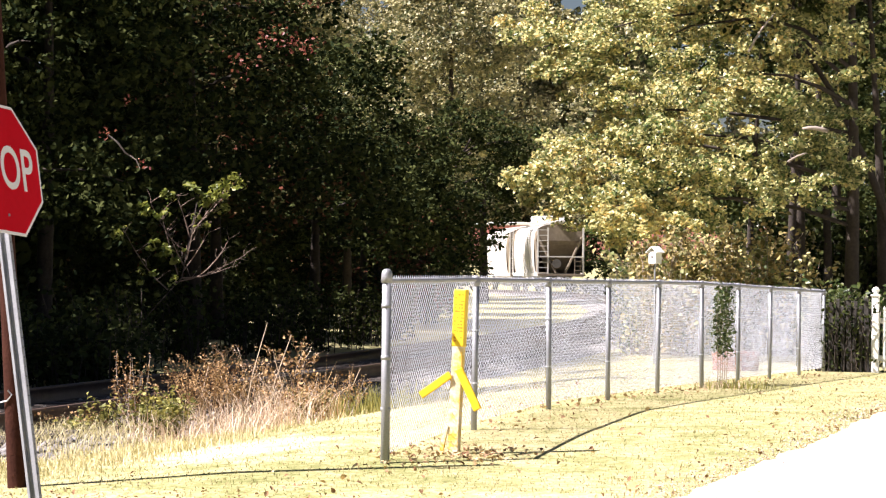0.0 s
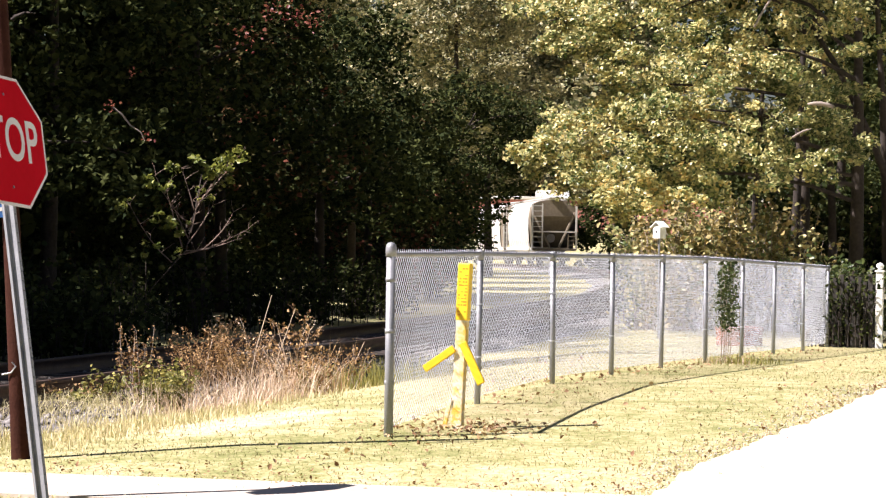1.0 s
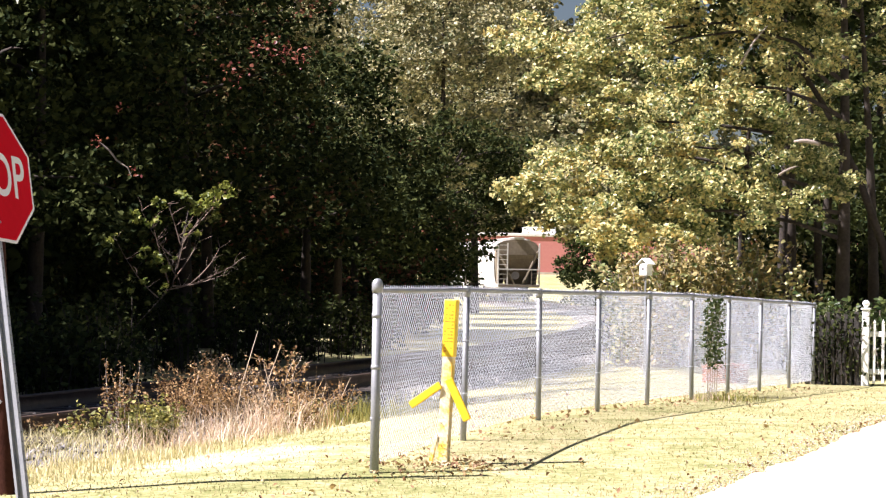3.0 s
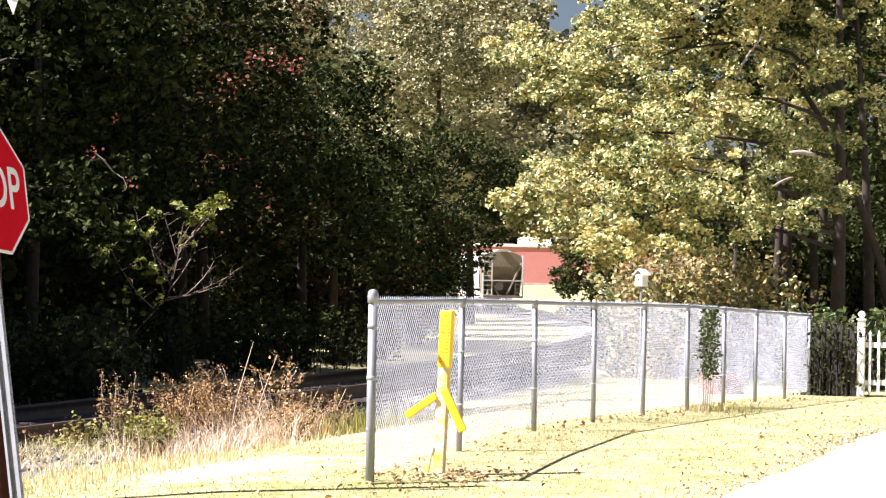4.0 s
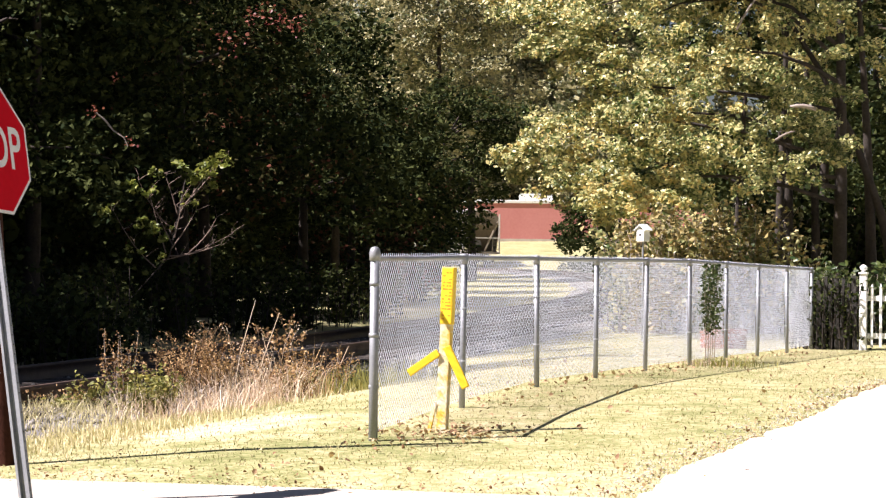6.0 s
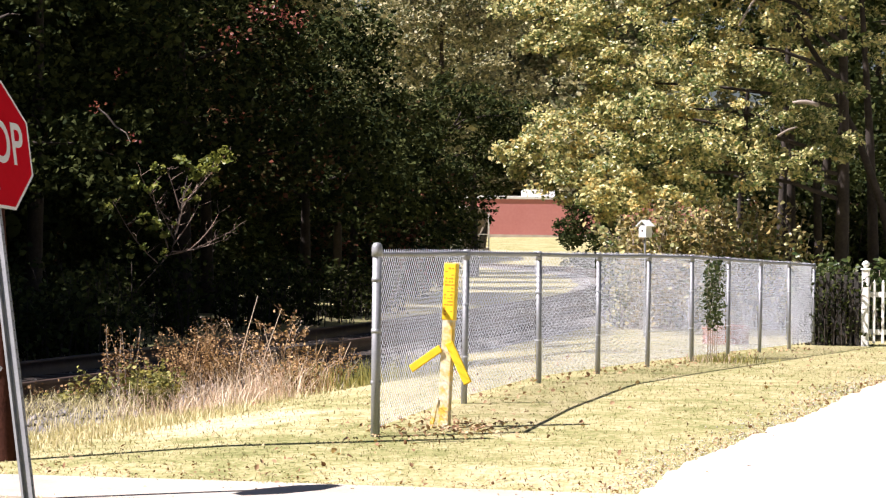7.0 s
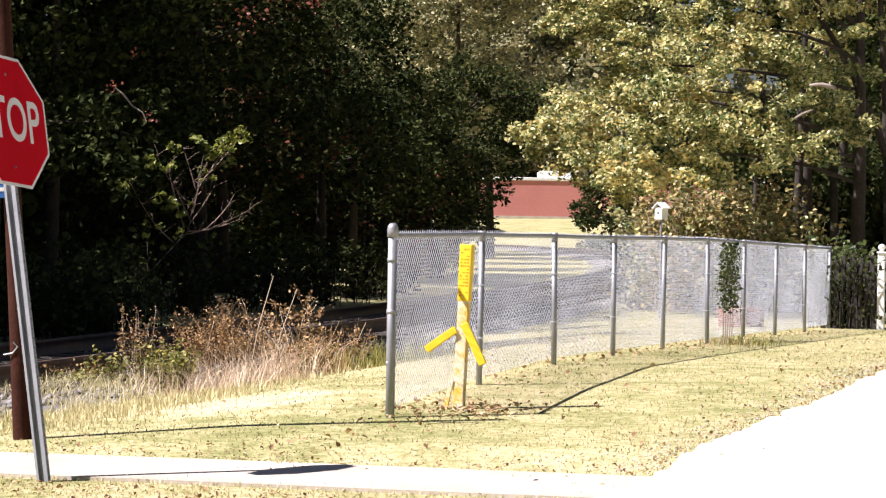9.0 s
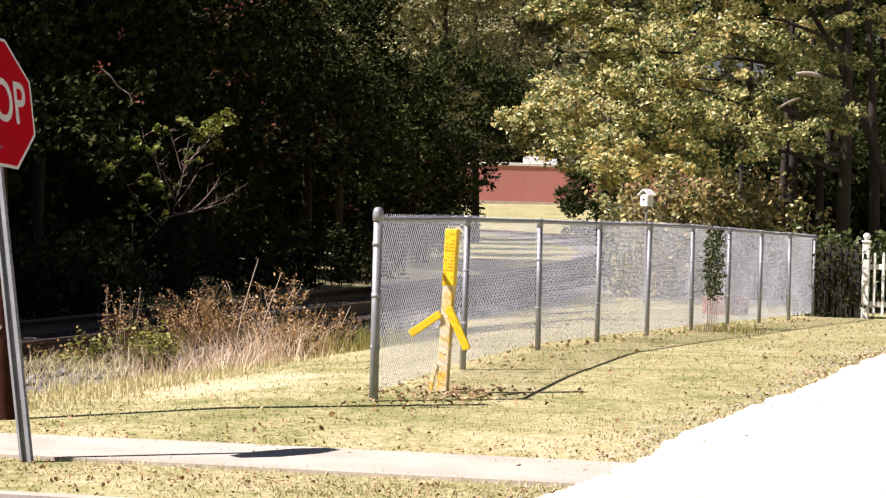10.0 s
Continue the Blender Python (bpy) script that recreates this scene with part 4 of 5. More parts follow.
# tall trees further back from the track, whose shade falls over the wood and the field
for i, y in enumerate((29.6, 43.0, 47.6, 52, 58, 65, 75, 86)):
    x = float(rail_x(y)) - (10.2 if y < 48 else 14.0) - (i % 2) * 2.0
    h = (15.5 if y < 32 else 12.5 if y < 45 else 11.0 if y < 66 else 14.0) + (i * 37 % 3) * 0.5
    tree("tall_tree", "tall dark tree standing back from the track", (x, y), h, round_crown(0.6, h, 4.0, 56, 1.3, 2.2, 0.9), 0.26, M_SHADELEAF, 150 if 40 < y < 70 else 190, 0.28, limbs=8, tuft=6, spread=0.3, group="trees of the wood")
# sunlit olive trees beyond the shade
for x, y, h in ((-6.0, 124, 13.5), (-3.0, 146, 13), (-3.4, 168, 20), (-10, 170, 19), (-7.5, 164, 19), (-14, 176, 20), (-11.5, 184, 22)):
    tree("far_tree", "olive autumn tree in the sun beyond the wood", (x, y), h, round_crown(1.0, h, 3.6, 60, 1.0, 1.7, 0.8), 0.19, M_OLIVE, 280, 0.25, limbs=8, tuft=26, spread=0.36, group="far trees", toward=SUN_FROM * 0.6)
for x, y, h in ((0.2, 138, 18), (2.0, 150, 21)):
    tree("far_tree", "olive autumn tree in the sun beyond the wood", (x, y), h, round_crown(7.0, h, 3.4, 60, 0.9, 1.5, 0.9), 0.19, M_OLIVE, 280, 0.22, limbs=8, tuft=26, spread=0.36, group="far trees", toward=SUN_FROM * 0.6)
# trees behind the hall
for i in range(11):
    x, y = -26 + i * 8.0 + 2 * math.sin(i * 5), 300 + 9 * math.sin(i * 2.2)
    h = 15 + 3 * math.sin(i * 1.7)
    tree("distant_tree", "distant green tree behind the red building", (x, y), h, round_crown(2, h, 5.0, 40, 1.6, 2.6, 0.8), 0.5, M_OLIVE if i % 2 else M_SHADELEAF, 70, 0.3, limbs=5, tuft=6, spread=0.5, group="distant trees")
for x, y, h in ((3.0, 292, 27), (7.8, 298, 29), (13.0, 294, 25), (18.5, 299, 27), (-2.5, 296, 28)):
    tree("distant_tall_tree", "tall olive green tree behind the red building", (x, y), h, round_crown(4, h, 4.2, 60, 1.6, 2.6, 0.8), 0.5, M_OLIVE, 80, 0.35, limbs=6, tuft=6, spread=0.5, group="distant trees")
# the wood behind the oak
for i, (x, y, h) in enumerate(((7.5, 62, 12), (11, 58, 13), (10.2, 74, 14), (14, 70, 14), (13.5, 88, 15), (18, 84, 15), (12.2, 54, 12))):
    tree("woodland_tree", "green broadleaf tree in the wood behind the oak", (x, y), h, round_crown(2.2, h, 3.0, 44, 0.8, 1.4, 0.9), 0.14, M_SHADELEAF, 420, 0.16, limbs=9, tuft=7, spread=0.2, group="trees behind the oak")
# bare trunks beside the oak
for i, (x, y, r, lx) in enumerate(((6.05, 50.5, 0.10, 0.02), (6.4, 52, 0.13, -0.02), (7.95, 49, 0.10, -0.39), (7.6, 50, 0.12, -0.03), (5.6, 53, 0.08, 0.03), (7.05, 53, 0.1, -0.05))):
    tree("slim_tree", "slim bare-stemmed tree beside the oak", (x, y), 8.5, [((lx * 6 + q[0], q[1], q[2]), rr) for q, rr in round_crown(5.8, 8.5, 1.2, 8, 0.5, 0.8)], 0.11, M_OAK if i in (0, 4) else M_SHADELEAF, 500, r, limbs=4, lean=(lx * 0.9, 0), group="slim trees")
# small dark evergreen out in the field
tree("evergreen_bush", "small dark evergreen bush standing in the field", (11.0, 195), 5.2, round_crown(0.3, 5.0, 2.2, 44, 0.5, 0.9, 1.0), 0.20, M_SHADELEAF, 420, 0.12, limbs=6, tuft=6, spread=0.25, category="bush")


# ---- brush, vines and the sapling ----
def brush(name, label, spots, height, leaf, leaf_mat, stem_mat, per, stems=9, category="bush", droop=0.28, leafless=False, low=0.12):
    x0, y0 = spots[0]
    t = thing(name, label, category, pose(x0, y0, float(ground_z(x0, y0))))
    z0 = float(ground_z(x0, y0))
    bm = bmesh.new()
    pts = []
    for x, y in spots:
        for _ in range(stems):
            h = height * rng.uniform(0.5, 1.1)
            a = rng.uniform(0, 2 * np.pi)
            r = h * droop * rng.uniform(0.1, 1)
            b = Vector((x - x0 + rng.normal() * 0.15, y - y0 + rng.normal() * 0.15, float(ground_z(x, y)) - z0 - 0.05))
            p = [b + Vector((r * math.cos(a) * s ** 1.6, r * math.sin(a) * s ** 1.6, h * (s - 0.25 * s ** 3))) for s in np.linspace(0, 1, 6)]
            w = 0.006 + 0.006 * rng.uniform()
            tube(bm, p, list(np.linspace(w, w * 0.3, 6)), 4, False)
            for s in np.linspace(low, 1, per):
                j = s * 5
                q = p[int(min(j, 4))].lerp(p[int(min(j, 4)) + 1], j - int(min(j, 4)))
                pts.append(np.array(q) + rng.normal(size=3) * 0.09)
    tagged(part("brushwood", bm, stem_mat, t), kind="stuff")
    if not leafless:
        v, f = leaves(np.array(pts), leaf)
        part("foliage", mesh_from("foliage", v, f, leaf_mat), leaf_mat, t)
    return t


for i in range(15):
    sp = [(3.65 + i * 0.17 + rng.normal() * 0.25, 51 + rng.uniform(-2, 4)) for _ in range(4)]
    brush("thicket", "tangled brown and green thicket under the oak", sp, 2.5 + 0.5 * math.sin(i * 1.3), 0.10, M_BRUSH if i % 3 else M_OAK, M_TWIG, 36, 14)
for i in range(5):
    sp = [(5.75 + i * 0.42 + rng.normal() * 0.15, 43.5 + rng.uniform(-1, 1.5)) for _ in range(4)]
    brush("ivy_shrub", "dense green shrub by the picket fence", sp, 1.5, 0.10, M_IVY, M_TWIG, 26, 10)
# overgrowth at the gate, thickened with dark leaves in place of cast shade
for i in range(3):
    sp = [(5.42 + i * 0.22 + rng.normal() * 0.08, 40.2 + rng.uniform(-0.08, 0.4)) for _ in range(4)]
    brush("dark_shrub", "dark leafy shrub behind the weathered gate", sp, 1.4, 0.06, M_SHADELEAF, M_BARK, 20, 9)
# dark brush added to cover lit ground where deep shade belongs
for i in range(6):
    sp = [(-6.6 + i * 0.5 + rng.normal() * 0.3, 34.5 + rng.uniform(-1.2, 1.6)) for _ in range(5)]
    brush("undergrowth", "dark undergrowth along the far side of the track", sp, 1.1, 0.09, M_SHADELEAF, M_BARK, 22, 9)
# backing row added to close bright gaps in the wood's shade
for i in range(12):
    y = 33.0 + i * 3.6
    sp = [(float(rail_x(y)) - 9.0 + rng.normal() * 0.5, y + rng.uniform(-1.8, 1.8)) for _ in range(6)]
    brush("undergrowth", "dark undergrowth added as backing deep in the shaded wood", sp, 2.2, 0.13, M_SHADELEAF, M_BARK, 22, 9)
# shrubs added as dark filler for the shade behind the trunks
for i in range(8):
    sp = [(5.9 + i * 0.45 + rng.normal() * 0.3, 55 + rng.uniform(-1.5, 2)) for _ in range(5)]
    brush("tall_shrub", "tall dark shrub added to darken the gaps between the trunks", sp, 3.3, 0.12, M_SHADELEAF, M_BARK, 40, 12)
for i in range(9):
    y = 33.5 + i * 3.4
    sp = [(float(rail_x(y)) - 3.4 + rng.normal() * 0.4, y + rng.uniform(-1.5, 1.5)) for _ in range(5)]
    brush("undergrowth", "dark undergrowth along the far side of the track", sp, 1.5, 0.09, M_SHADELEAF, M_BARK, 20, 9)


def fence_ivy():
    """Ivy that climbs through the mesh of the fence, spread along it."""
    x, y = 3.105, 32.25
    t = thing("fence_ivy", "green ivy climbing in the wire mesh of the fence", "ivy", pose(x, y, float(ground_z(x, y)), 0, 0, -15.4))
    pts = []
    for s in (-0.36, -0.16, 0.02, 0.20, 0.40):
        bm = bmesh.new()
        path = [(0.03, s * 0.7, -0.05), (0.035, s * 0.8, 0.3), (0.03, s, 0.7), (0.035, s + 0.06, 1.06 + 0.05 * math.sin(s * 9))]
        tube(bm, path, [0.006, 0.006, 0.005, 0.003], 6)
        part("stem", bm, M_TWIG, t)
        for _ in range(220):
            z = rng.uniform(0.36, 1.1)
            w = 0.10 + 0.10 * math.exp(-((z - 0.6) / 0.15) ** 2)
            pts.append((0.03 + rng.normal() * 0.035, s + rng.normal() * w, z + 0.03 * rng.normal()))
    v, f = leaves(np.array(pts), 0.042)
    part("foliage", mesh_from("foliage", v, f, M_IVY), M_IVY, t)


def brick_planter():
    x, y = 4.10, 40.2
    t = thing("brick_planter", "low ring of weathered red bricks in the grass", "planter", pose(x, y, float(ground_z(x, y)), 0, 0, -8))
    k8 = [(0.25 * math.cos(k * 0.785), 0.25 * math.sin(k * 0.785), h) for h in (-0.05, 0.25) for k in range(8)]
    part("lining", mesh_from("lining", np.array(k8), np.array([(k, (k + 1) % 8, 8 + (k + 1) % 8, 8 + k) for k in range(8)]), M_BARK), M_BARK, t)
    bm = bmesh.new()
    box(bm, (0.20, 0.09, 0.060), (0, 0, 0), bevel=0.006)
    first = part("brick", bm, M_BRICK, t)
    for c in range(4):
        for k in range(8):
            a = (k + 0.5 * (c % 2)) * 2 * math.pi / 8 + 0.04 * math.sin(k * 7 + c)
            m = Matrix.Translation((0.27 * math.cos(a), 0.27 * math.sin(a), 0.03 + c * 0.068)) @ Matrix.Rotation(a + math.pi / 2 + 0.07 * math.sin(k * 3 + c * 5), 4, "Z")
            if c == k == 0:
                first.matrix_basis = m
                continue
            ob = new("brick", first.data)
            ob.parent = t
            ob.matrix_basis = m


fence_ivy()
brick_planter()


def sapling():
    x, y = -3.75, 38.0
    z = float(ground_z(x, y))
    t = thing("sapling", "young tree with lime leaves and bare grey twigs", "tree", pose(x, y, z))
    bm = bmesh.new()
    tube(bm, [(-1.0, 1.6, -0.1), (-0.55, 1.0, 0.5), (-0.05, 0.35, 1.0), (0.30, 0, 1.36), (0.42, 0, 1.95), (0.50, 0, 2.4)], [0.006, 0.006, 0.007, 0.010, 0.009, 0.004], 6)
    # trunk borrows the ties' dark colour to sink into the wood's shade
    part("trunk", bm, M_TIE, t, smooth=True)
    twigs = bmesh.new()
    for a, c in (((0.20, 0.05, 1.30), (1.12, 0, 1.66)), ((0.55, 0, 1.40), (0.92, 0, 1.88)), ((0.30, 0, 1.36), (0.98, -0.1, 1.52)), ((0.32, 0, 1.45), (0.64, 0, 1.96)), ((0.36, 0, 1.6), (0.48, -0.1, 2.15)), ((0.34, 0, 1.5), (0.10, 0, 2.0)),
                 ((0.25, 0, 1.4), (0.02, 0, 2.2)), ((0.38, 0, 1.7), (-0.12, 0, 2.35)), ((0.40, 0, 1.9), (0.22, 0, 2.45)), ((0.42, 0, 1.9), (0.80, 0, 2.45)), ((0.45, 0, 2.0), (0.98, 0, 2.62)), ((0.1, 0.2, 1.2), (-0.45, 0, 1.95))):
        bm = bmesh.new()
        p = limb_path(a, c, -0.06, 0.10)
        tube(bm, p, [0.010, 0.009, 0.007, 0.005, 0.002], 5)
        for q in p[1:]:
            for _ in range(2):
                tip = q + Vector((0.20 * rng.uniform(-0.3, 1), 0.05, 0.03 + 0.16 * rng.uniform()))
                tube(twigs, limb_path(q, tip, 0.0, 0.2, 4), [0.004, 0.003, 0.0025, 0.0015], 4)
        part("branch", bm, M_BROWNTWIG, t)
    tagged(part("brushwood", twigs, M_BROWNTWIG, t), kind="stuff")
    pts = [sprays(c, (r, r * 0.7, r * 0.8), n, 6, 0.045) for c, r, n in
           (((0.78, 0, 2.50), 0.15, 100), ((1.00, 0, 2.62), 0.13, 60), ((0.44, 0, 2.56), 0.10, 42), ((0.64, 0, 2.42), 0.13, 60), ((0.81, 0, 2.26), 0.09, 36), ((0.52, 0, 2.10), 0.12, 40), ((0.18, 0, 1.69), 0.16, 84),
            ((-0.16, 0, 2.29), 0.10, 40), ((0.10, 0, 2.44), 0.09, 34), ((0.04, 0, 2.20), 0.10, 34), ((-0.53, 0, 1.95), 0.12, 34), ((-0.06, 0, 1.80), 0.10, 28), ((-0.19, 0, 1.39), 0.13, 34), ((0.18, 0, 1.32), 0.08, 18))]
    v, f = leaves(np.concatenate(pts), 0.07)
    part("crown", mesh_from("crown", v, f, M_SAPLING), M_SAPLING, t)


sapling()


# ---- weeds by the track ----
def weed_clump(name, label, x, y, w, n, h, width, material, lean=0.5):
    z = float(ground_z(x, y))
    p = rng.normal(size=(n, 2)) * [w, 0.35]
    base = np.stack([p[:, 0], p[:, 1], ground_z(x + p[:, 0], y + p[:, 1]) - z - 0.01], 1)
    v, f = blades(base, h, width, lean)
    ob = part(name, mesh_from(name, v, f, material), material)
    ob.matrix_basis = pose(x, y, z)
    return tagged(ob, label, "weeds", "weeds by the track", "stuff")


for x, y, w, n, h in ((-1.85, 24.8, 0.22, 300, 0.36), (-1.5, 25.2, 0.16, 240, 0.40), (-2.15, 24.5, 0.2, 220, 0.26), (-2.55, 24.3, 0.08, 90, 0.30), (-1.2, 25.2, 0.12, 120, 0.36)):
    weed_clump("dry_grass", "tall pale dry grass at the track's edge", x, y, w, int(n * 1.4), h, 0.0055, M_STRAW, 1.5)
for x, y, w, n, h in ((-1.15, 25.8, 0.10, 60, 0.5), (-0.95, 26.0, 0.08, 40, 0.45), (-1.35, 25.5, 0.1, 40, 0.4)):
    weed_clump("brown_weeds", "tall rusty brown weeds beside the track", x, y, w, n, h, 0.006, M_BROWNWEED, 0.9)
for x, y, w, n, h in ((-2.9, 19.6, 0.35, 700, 0.07), (-2.6, 20.8, 0.35, 800, 0.09), (-2.3, 22.2, 0.4, 800, 0.09), (-2.2, 23.4, 0.45, 700, 0.10), (-3.0, 22.3, 0.3, 500, 0.12), (-3.1, 20.8, 0.25, 400, 0.10), (-3.15, 23.3, 0.22, 700, 0.17), (-3.45, 22.8, 0.18, 500, 0.17), (-3.2, 24.2, 0.2, 500, 0.19), (-3.0, 24.7, 0.2, 400, 0.2), (-2.85, 24.0, 0.22, 520, 0.18), (-3.3, 22.6, 0.2, 420, 0.15), (-3.35, 24.0, 0.15, 240, 0.16), (-1.5, 24.3, 0.5, 500, 0.08)):
    weed_clump("rough_grass", "unmown pale green and straw grass at the lawn's edge", x, y, w, n, h, 0.008, M_ROUGH, 0.8)
weed_clump("green_grass", "dark tuft of grass left standing at the fence foot", 3.12, 30.75, 0.20, 420, 0.10, 0.008, M_WEED, 0.9)
weed_clump("dry_grass", "dry straw grass left standing round the ivy", 2.98, 30.85, 0.16, 160, 0.09, 0.008, M_STRAW, 0.8)
weed_clump("green_grass", "patch of taller green grass beyond the fence post", -0.75, 26.6, 0.35, 900, 0.24, 0.008, M_WEED, 0.6)


def leafy_weed(x, y, h, material, label, plume=False):
    z = float(ground_z(x, y))
    t = thing("leafy_weed", label, "weed", pose(x, y, z), "leafy weeds by the track")
    bm = bmesh.new()
    pts = []
    for _ in range(7):
        tip = Vector((rng.normal() * 0.10, rng.normal() * 0.08, h * rng.uniform(0.7, 1.05)))
        p = limb_path((rng.normal() * 0.04, rng.normal() * 0.04, -0.03), tip, 0.0, 0.08)
        tube(bm, p, [0.005, 0.0045, 0.004, 0.003, 0.0015], 4)
        for s in np.linspace(0.15 if not plume else 0.45, 1, 34):
            j = s * 4
            q = p[int(min(j, 3))].lerp(p[int(min(j, 3)) + 1], j - int(min(j, 3)))
            pts.append(np.array(q) + rng.normal(size=3) * (0.022 if plume else 0.045))
    tagged(part("brushwood", bm, M_TWIG if plume else M_WEED, t), kind="stuff")
    v, f = leaves(np.array(pts), 0.026 if plume else 0.042 if material is M_WEED else 0.032)
    part("foliage", mesh_from("foliage", v, f, material), material, t)


for x, y, h, m, pl in ((-2.70, 25.0, 0.72, M_BROWNWEED, True), (-2.68, 25.05, 0.62, M_BROWNWEED, True), (-2.64, 24.95, 0.5, M_BROWNWEED, True), (-2.55, 25.0, 0.44, M_WEED, False), (-2.9, 24.6, 0.36, M_WEED, False), (-2.5, 24.6, 0.42, M_WEED, False), (-2.3, 24.7, 0.40, M_WEED, False), (-2.36, 25.0, 0.36, M_WEED, False), (-2.46, 24.8, 0.34, M_WEED, False),
                       (-3.02, 24.6, 0.24, M_BROWNWEED, False), (-3.4, 24.4, 0.22, M_BROWNWEED, False), (-1.28, 25.2, 0.36, M_BROWNWEED, False), (-1.14, 25.3, 0.30, M_BROWNWEED, False), (-1.45, 25.6, 0.36, M_BROWNWEED, True),
                       (-0.86, 26.4, 0.40, M_BROWNWEED, True), (-1.05, 26.2, 0.44, M_BROWNWEED, True), (-3.05, 24.2, 0.18, M_WEED, False)):
    leafy_weed(x, y, h, m, "brown plumed weed gone to seed" if pl else ("leafy green weed with yellowing tips" if m is M_WEED else "dry brown leafy weed"), pl)


def tangle(x, y, wide, h, stems, material, leaf_size, leaf_count, label, curl=0.5):
    """A heap of thin arching stems that cross, with dry leaves and seed along them."""
    z = float(ground_z(x, y))
    t = thing("weed_tangle", label, "weeds", pose(x, y, z), "weeds by the track")
    bm = bmesh.new()
    pts = []
    for _ in range(stems):
        a, rise = rng.uniform(0, 2 * np.pi), h * rng.uniform(0.45, 1.05)
        b = Vector((rng.normal() * wide, rng.normal() * 0.22, -0.03))
        out = rise * curl * rng.uniform(0.15, 1)
        p = [b + Vector((out * math.cos(a) * q ** 2, out * math.sin(a) * q ** 2, rise * (q - curl * 0.38 * q ** 3) * 1.75)) for q in np.linspace(0, 1, 6)]
        tube(bm, p, [0.003, 0.0027, 0.0024, 0.002, 0.0017, 0.001], 3, False)
        for q in rng.uniform(0.3, 1, leaf_count) ** 0.7:
            j = min(int(q * 5), 4)
            pts.append(np.array(p[j].lerp(p[j + 1], q * 5 - j)) + rng.normal(size=3) * 0.025)
    tagged(part("brushwood", bm, M_STRAW if material is M_STRAW else M_BROWNWEED, t), kind="stuff")
    v, f = leaves(np.array(pts), leaf_size)
    part("foliage", mesh_from("foliage", v, f, material), material, t)


for x, y, w, h, n, m, size, count, curl in ((-2.28, 26.6, 0.16, 0.60, 60, M_BROWNWEED, 0.022, 18, 0.7), (-2.05, 26.8, 0.14, 0.58, 50, M_BROWNWEED, 0.022, 18, 0.8), (-1.74, 26.9, 0.17, 0.62, 32, M_STRAW, 0.016, 12, 0.8),
                                            (-1.85, 26.9, 0.2, 0.50, 40, M_BROWNWEED, 0.022, 18, 0.8), (-1.40, 27.2, 0.08, 0.76, 16, M_BROWNWEED, 0.036, 18, 0.9)):
    tangle(x, y, w, h, n, m, size, count, "tangle of pale straw stems beside the rail" if m is M_STRAW else "tangle of rusty brown stems and dead leaves beside the rail", curl)


def stalks():
    t = thing("dry_stalks", "long bare dry stalks standing above the weeds", "weeds", pose(-1.95, 26.5, float(ground_z(-1.95, 26.5))))
    for dx, h, r in ((0.12, 0.86, 0.22), (0.32, 0.76, 0.24), (-0.3, 0.5, 0.1), (1.0, 0.5, 0.2), (0.55, 0.6, -0.15)):
        bm = bmesh.new()
        tube(bm, [(dx, 0, 0), (dx + r * 0.4, 0, h * 0.6), (dx + r, 0, h * 1.15)], [0.006, 0.005, 0.003], 5)
        part("stalk", bm, M_STRAW, t)


stalks()


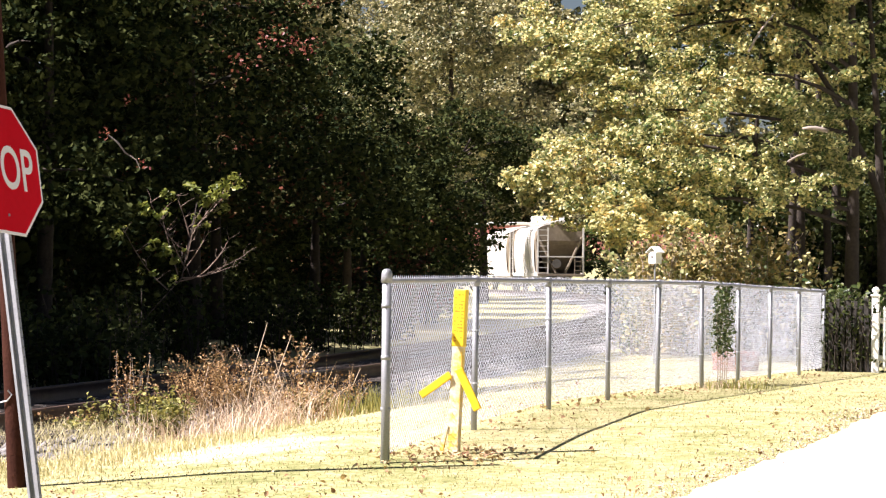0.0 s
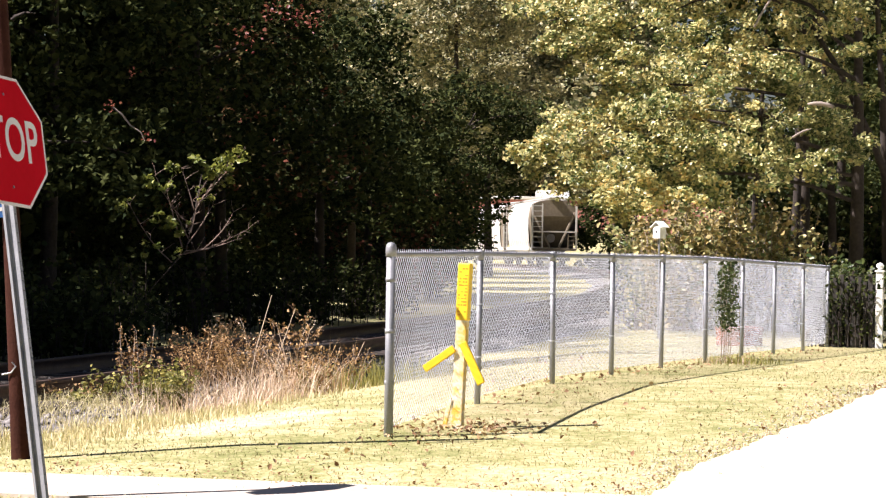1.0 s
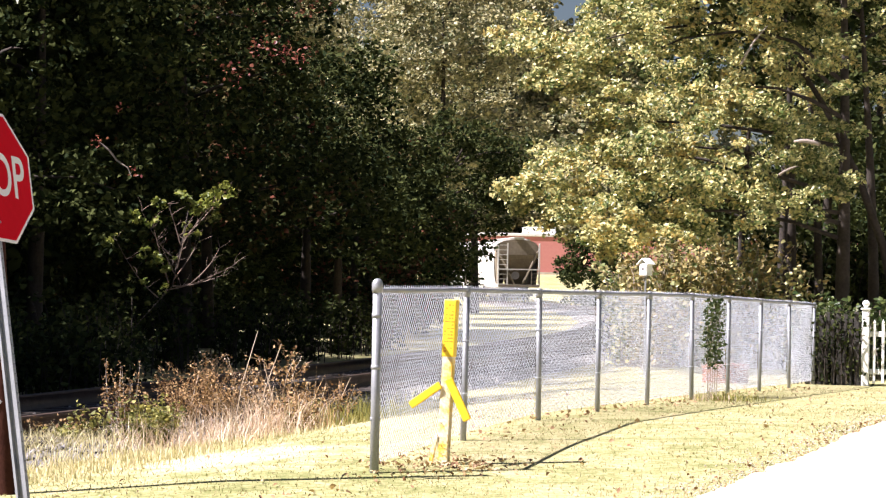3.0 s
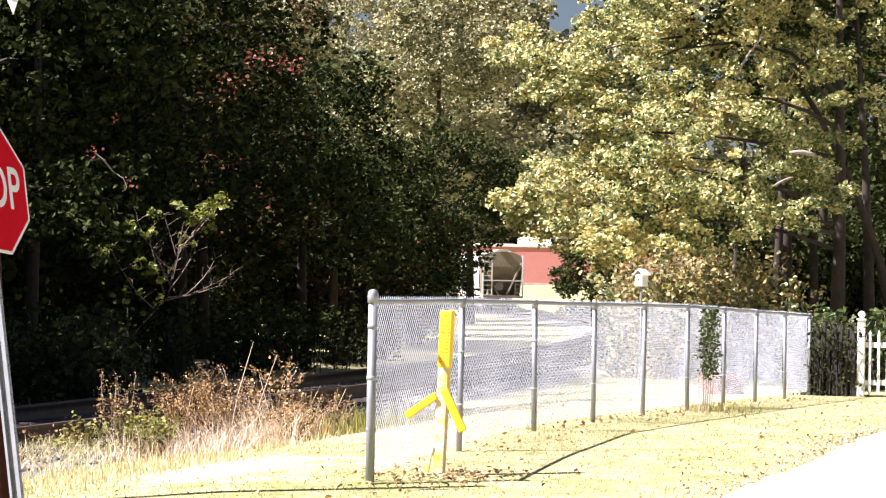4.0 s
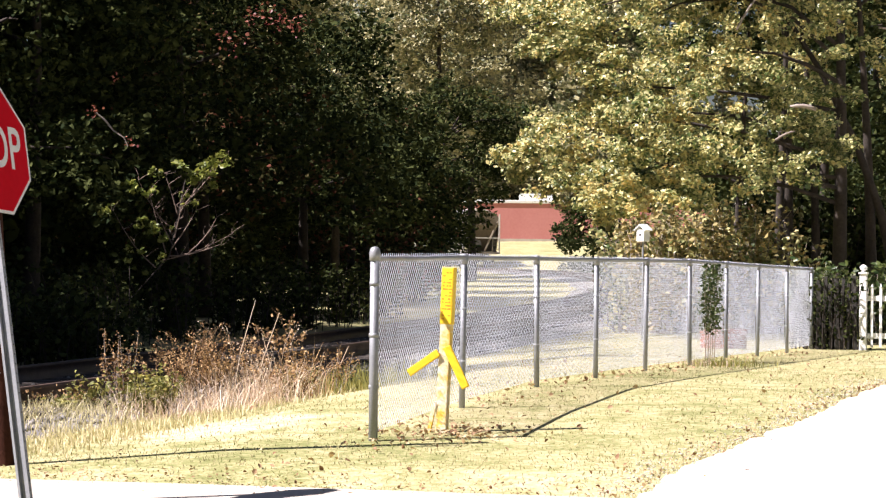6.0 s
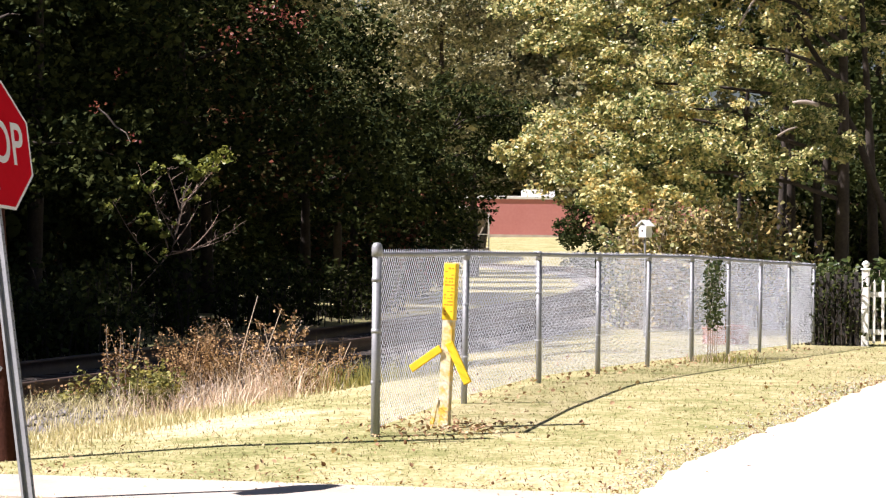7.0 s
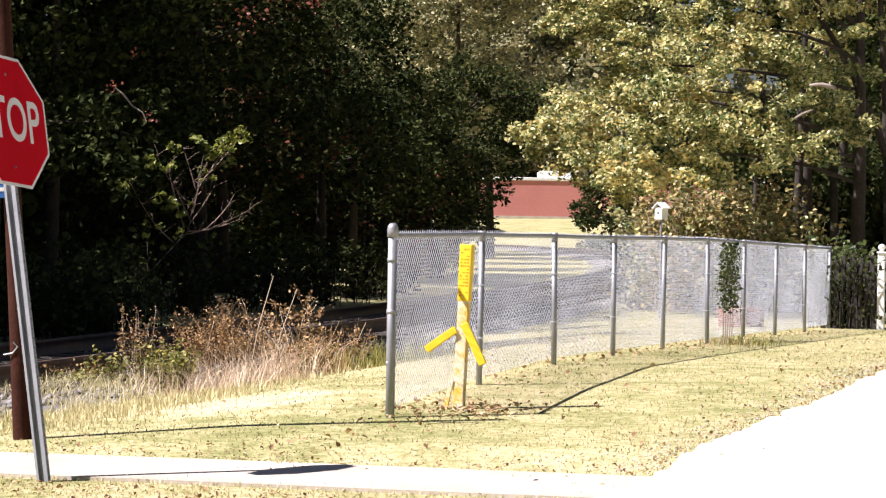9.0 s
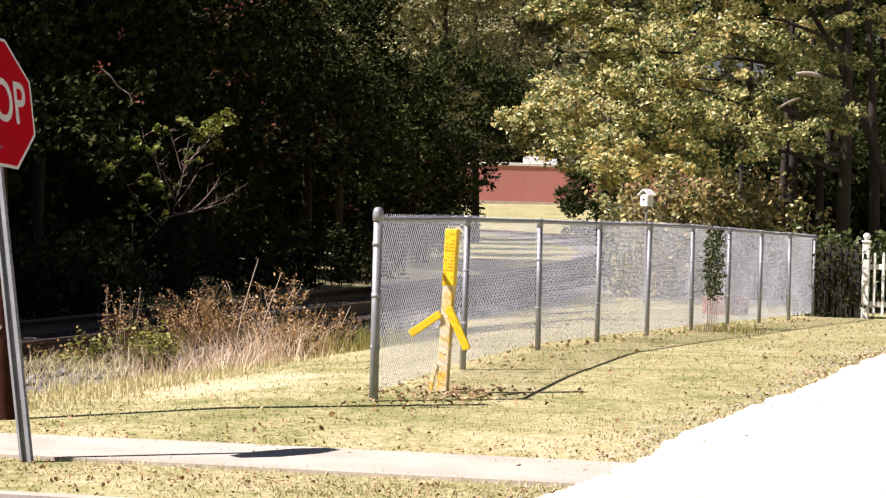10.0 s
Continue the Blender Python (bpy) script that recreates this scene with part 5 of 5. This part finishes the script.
# ---- lawn ----
def lawn():
    n = 190000
    y = 13.0 + 33 * rng.uniform(0, 1, n) ** 1.5
    x = rng.uniform(-0.19, 0.19, n) * y + 0.0
    u, v = U[0] * x + U[1] * y, V[0] * x + V[1] * y
    keep = (u < drive_edge(v) + 0.10 * rng.normal(size=n)) & ~((v > 14.98 + 0.03 * rng.normal(size=n)) & (v < 16.37 + 0.04 * rng.normal(size=n))) & (v > 12.92) & (np.abs(x - rail_x(y)) > 1.75)
    x, y = x[keep], y[keep]
    patch = np.array([noise.noise((a * 0.9, b * 0.5, 0)) for a, b in zip(x, y)])
    keep = rng.uniform(-0.9, 0.5, len(x)) < patch
    x, y = x[keep], y[keep]
    base = np.stack([x, y, ground_z(x, y) - 0.004], 1)
    vv, ff = blades(base, 0.020, 0.007, 1.4)
    tagged(part("lawn_grass", mesh_from("lawn_grass", vv, ff, M_GRASS), M_GRASS), "short yellow-green mown grass", "grass", kind="stuff")
    # longer tufts that hang over the footpath and fray the edge of the drive
    n = 4200
    uu = np.concatenate([rng.uniform(-13, -3.4, n), np.zeros(n)])
    vv = np.concatenate([np.where(rng.uniform(0, 1, n) < 0.5, 15.0, 16.35) + rng.normal(size=n) * 0.09, rng.uniform(12.95, 36, n)])
    uu[n:] = drive_edge(vv[n:]) + rng.normal(size=n) * 0.13
    x, y = U[0] * uu + V[0] * vv, U[1] * uu + V[1] * vv
    bv, bf = blades(np.stack([x, y, ground_z(x, y) + 0.005], 1), 0.026, 0.007, 1.6)
    tagged(part("edge_tufts", mesh_from("edge_tufts", bv, bf, M_ROUGH), M_ROUGH), "ragged straw tufts along the footpath and drive", "grass", kind="stuff")
    # fallen leaves: thick along the fence, round the marker and on the verge, thin over the lawn
    n = 700
    s = rng.uniform(0, 22, n)
    o = np.where(rng.uniform(0, 1, n) < 0.5, rng.normal(size=n) * 0.22 + 0.1, rng.uniform(-2.5, 3.0, n))
    x = FENCE_AT[0] + V[0] * (s - 3) + V[1] * o
    y = FENCE_AT[1] + V[1] * (s - 3) - V[0] * o
    uu, vv = rng.uniform(-12, -3.2, 1500), 14.75 - np.abs(rng.normal(size=1500)) * 0.8
    ev = np.concatenate([rng.uniform(16.4, 26, 700), 16.45 + np.abs(rng.normal(size=380)) * 0.30])
    eu = np.concatenate([drive_edge(ev[:700]) - np.abs(rng.normal(size=700)) * 0.3 + 0.1, rng.uniform(-8, -3.3, 380)])
    uu, vv = np.concatenate([uu, eu]), np.concatenate([vv, ev])
    lx, ly = U[0] * uu + V[0] * vv, U[1] * uu + V[1] * vv
    v, f = leaves(np.stack([lx, ly, ground_z(lx, ly) + 0.012], 1), 0.024, up=2.5)
    tagged(part("leaf_litter", mesh_from("leaf_litter", v, f, M_LITTER), M_LITTER), "fine brown leaf litter on the verge and along the drive", "leaves", kind="stuff")
    x = np.concatenate([x, 0.05 + rng.normal(size=260) * 0.35, rng.uniform(1.2, 4.0, 12)])
    y = np.concatenate([y, 19.9 + rng.normal(size=260) * 0.4, rng.uniform(14, 23, 12)])
    v, f = leaves(np.stack([x, y, ground_z(x, y) + 0.020], 1), 0.036, up=2.5)
    tagged(part("fallen_leaves", mesh_from("fallen_leaves", v, f, M_LITTER), M_LITTER), "scattered brown fallen leaves on the lawn", "leaves", kind="stuff")


lawn()


# ---- crimson creeper on the wood's edge, and a birdhouse by the thicket ----
def creeper():
    y0 = 37.2
    t = thing("crimson_creeper", "sprays of crimson creeper hanging in the dark trees", "creeper", pose(-4.2, y0, 0.1))
    twig = [(-0.15, 0, 3.15), (-0.02, 0, 3.05), (0.08, 0, 2.92), (0.22, 0, 2.83), (0.27, 0, 2.72)]
    bm = bmesh.new()
    tube(bm, twig, [0.014, 0.014, 0.012, 0.010, 0.006], 6)
    part("twig", bm, M_TWIG, t, "pale bare twig")
    pts = []
    for x, z, r, n in ((-0.17, 3.17, 0.06, 14), (0.27, 2.78, 0.05, 12), (1.55, 4.1, 0.10, 26), (2.15, 4.4, 0.14, 50), (2.4, 4.3, 0.10, 30), (1.9, 4.45, 0.08, 18), (0.05, 3.6, 0.05, 8)):
        pts.append(np.array([x, 0, z]) + rng.normal(size=(n, 3)) * [r, 0.15, r * 0.7])
    v, f = leaves(np.concatenate(pts), 0.048)
    part("foliage", mesh_from("foliage", v, f, M_REDSPRIG), M_REDSPRIG, t)


creeper()


def birdhouse():
    x, y = 3.24, 44.0
    z = float(ground_z(x, y))
    t = thing("birdhouse", "small white birdhouse on a thin pole by the thicket", "birdhouse", pose(x, y, z, 0, 0, -42))
    bm = bmesh.new()
    tube(bm, [(0, 0, -0.2), (0, 0, 1.53)], [0.015, 0.015], 8)
    part("pole", bm, M_GALV, t)
    bm = bmesh.new()
    box(bm, (0.14, 0.15, 0.18), (0, 0, 1.62), bevel=0.005)
    body = part("box", bm, M_VINYL, t)
    for s in (1, -1):
        bm = bmesh.new()
        box(bm, (0.15, 0.20, 0.015), (s * 0.052, 0, 1.745), (0, s * 40, 0), 0.002)
        part("roof_board", bm, M_VINYL, t)
    bm = bmesh.new()
    tube(bm, [(0, -0.074, 1.63), (0, -0.077, 1.63)], [0.02, 0.02], 12)
    part("entry_hole", bm, M_CARDARK, body)


birdhouse()

def motions():
    walk(hopper, train_rows())
    walk(hopper_ahead, train_rows(17.7))


motions()
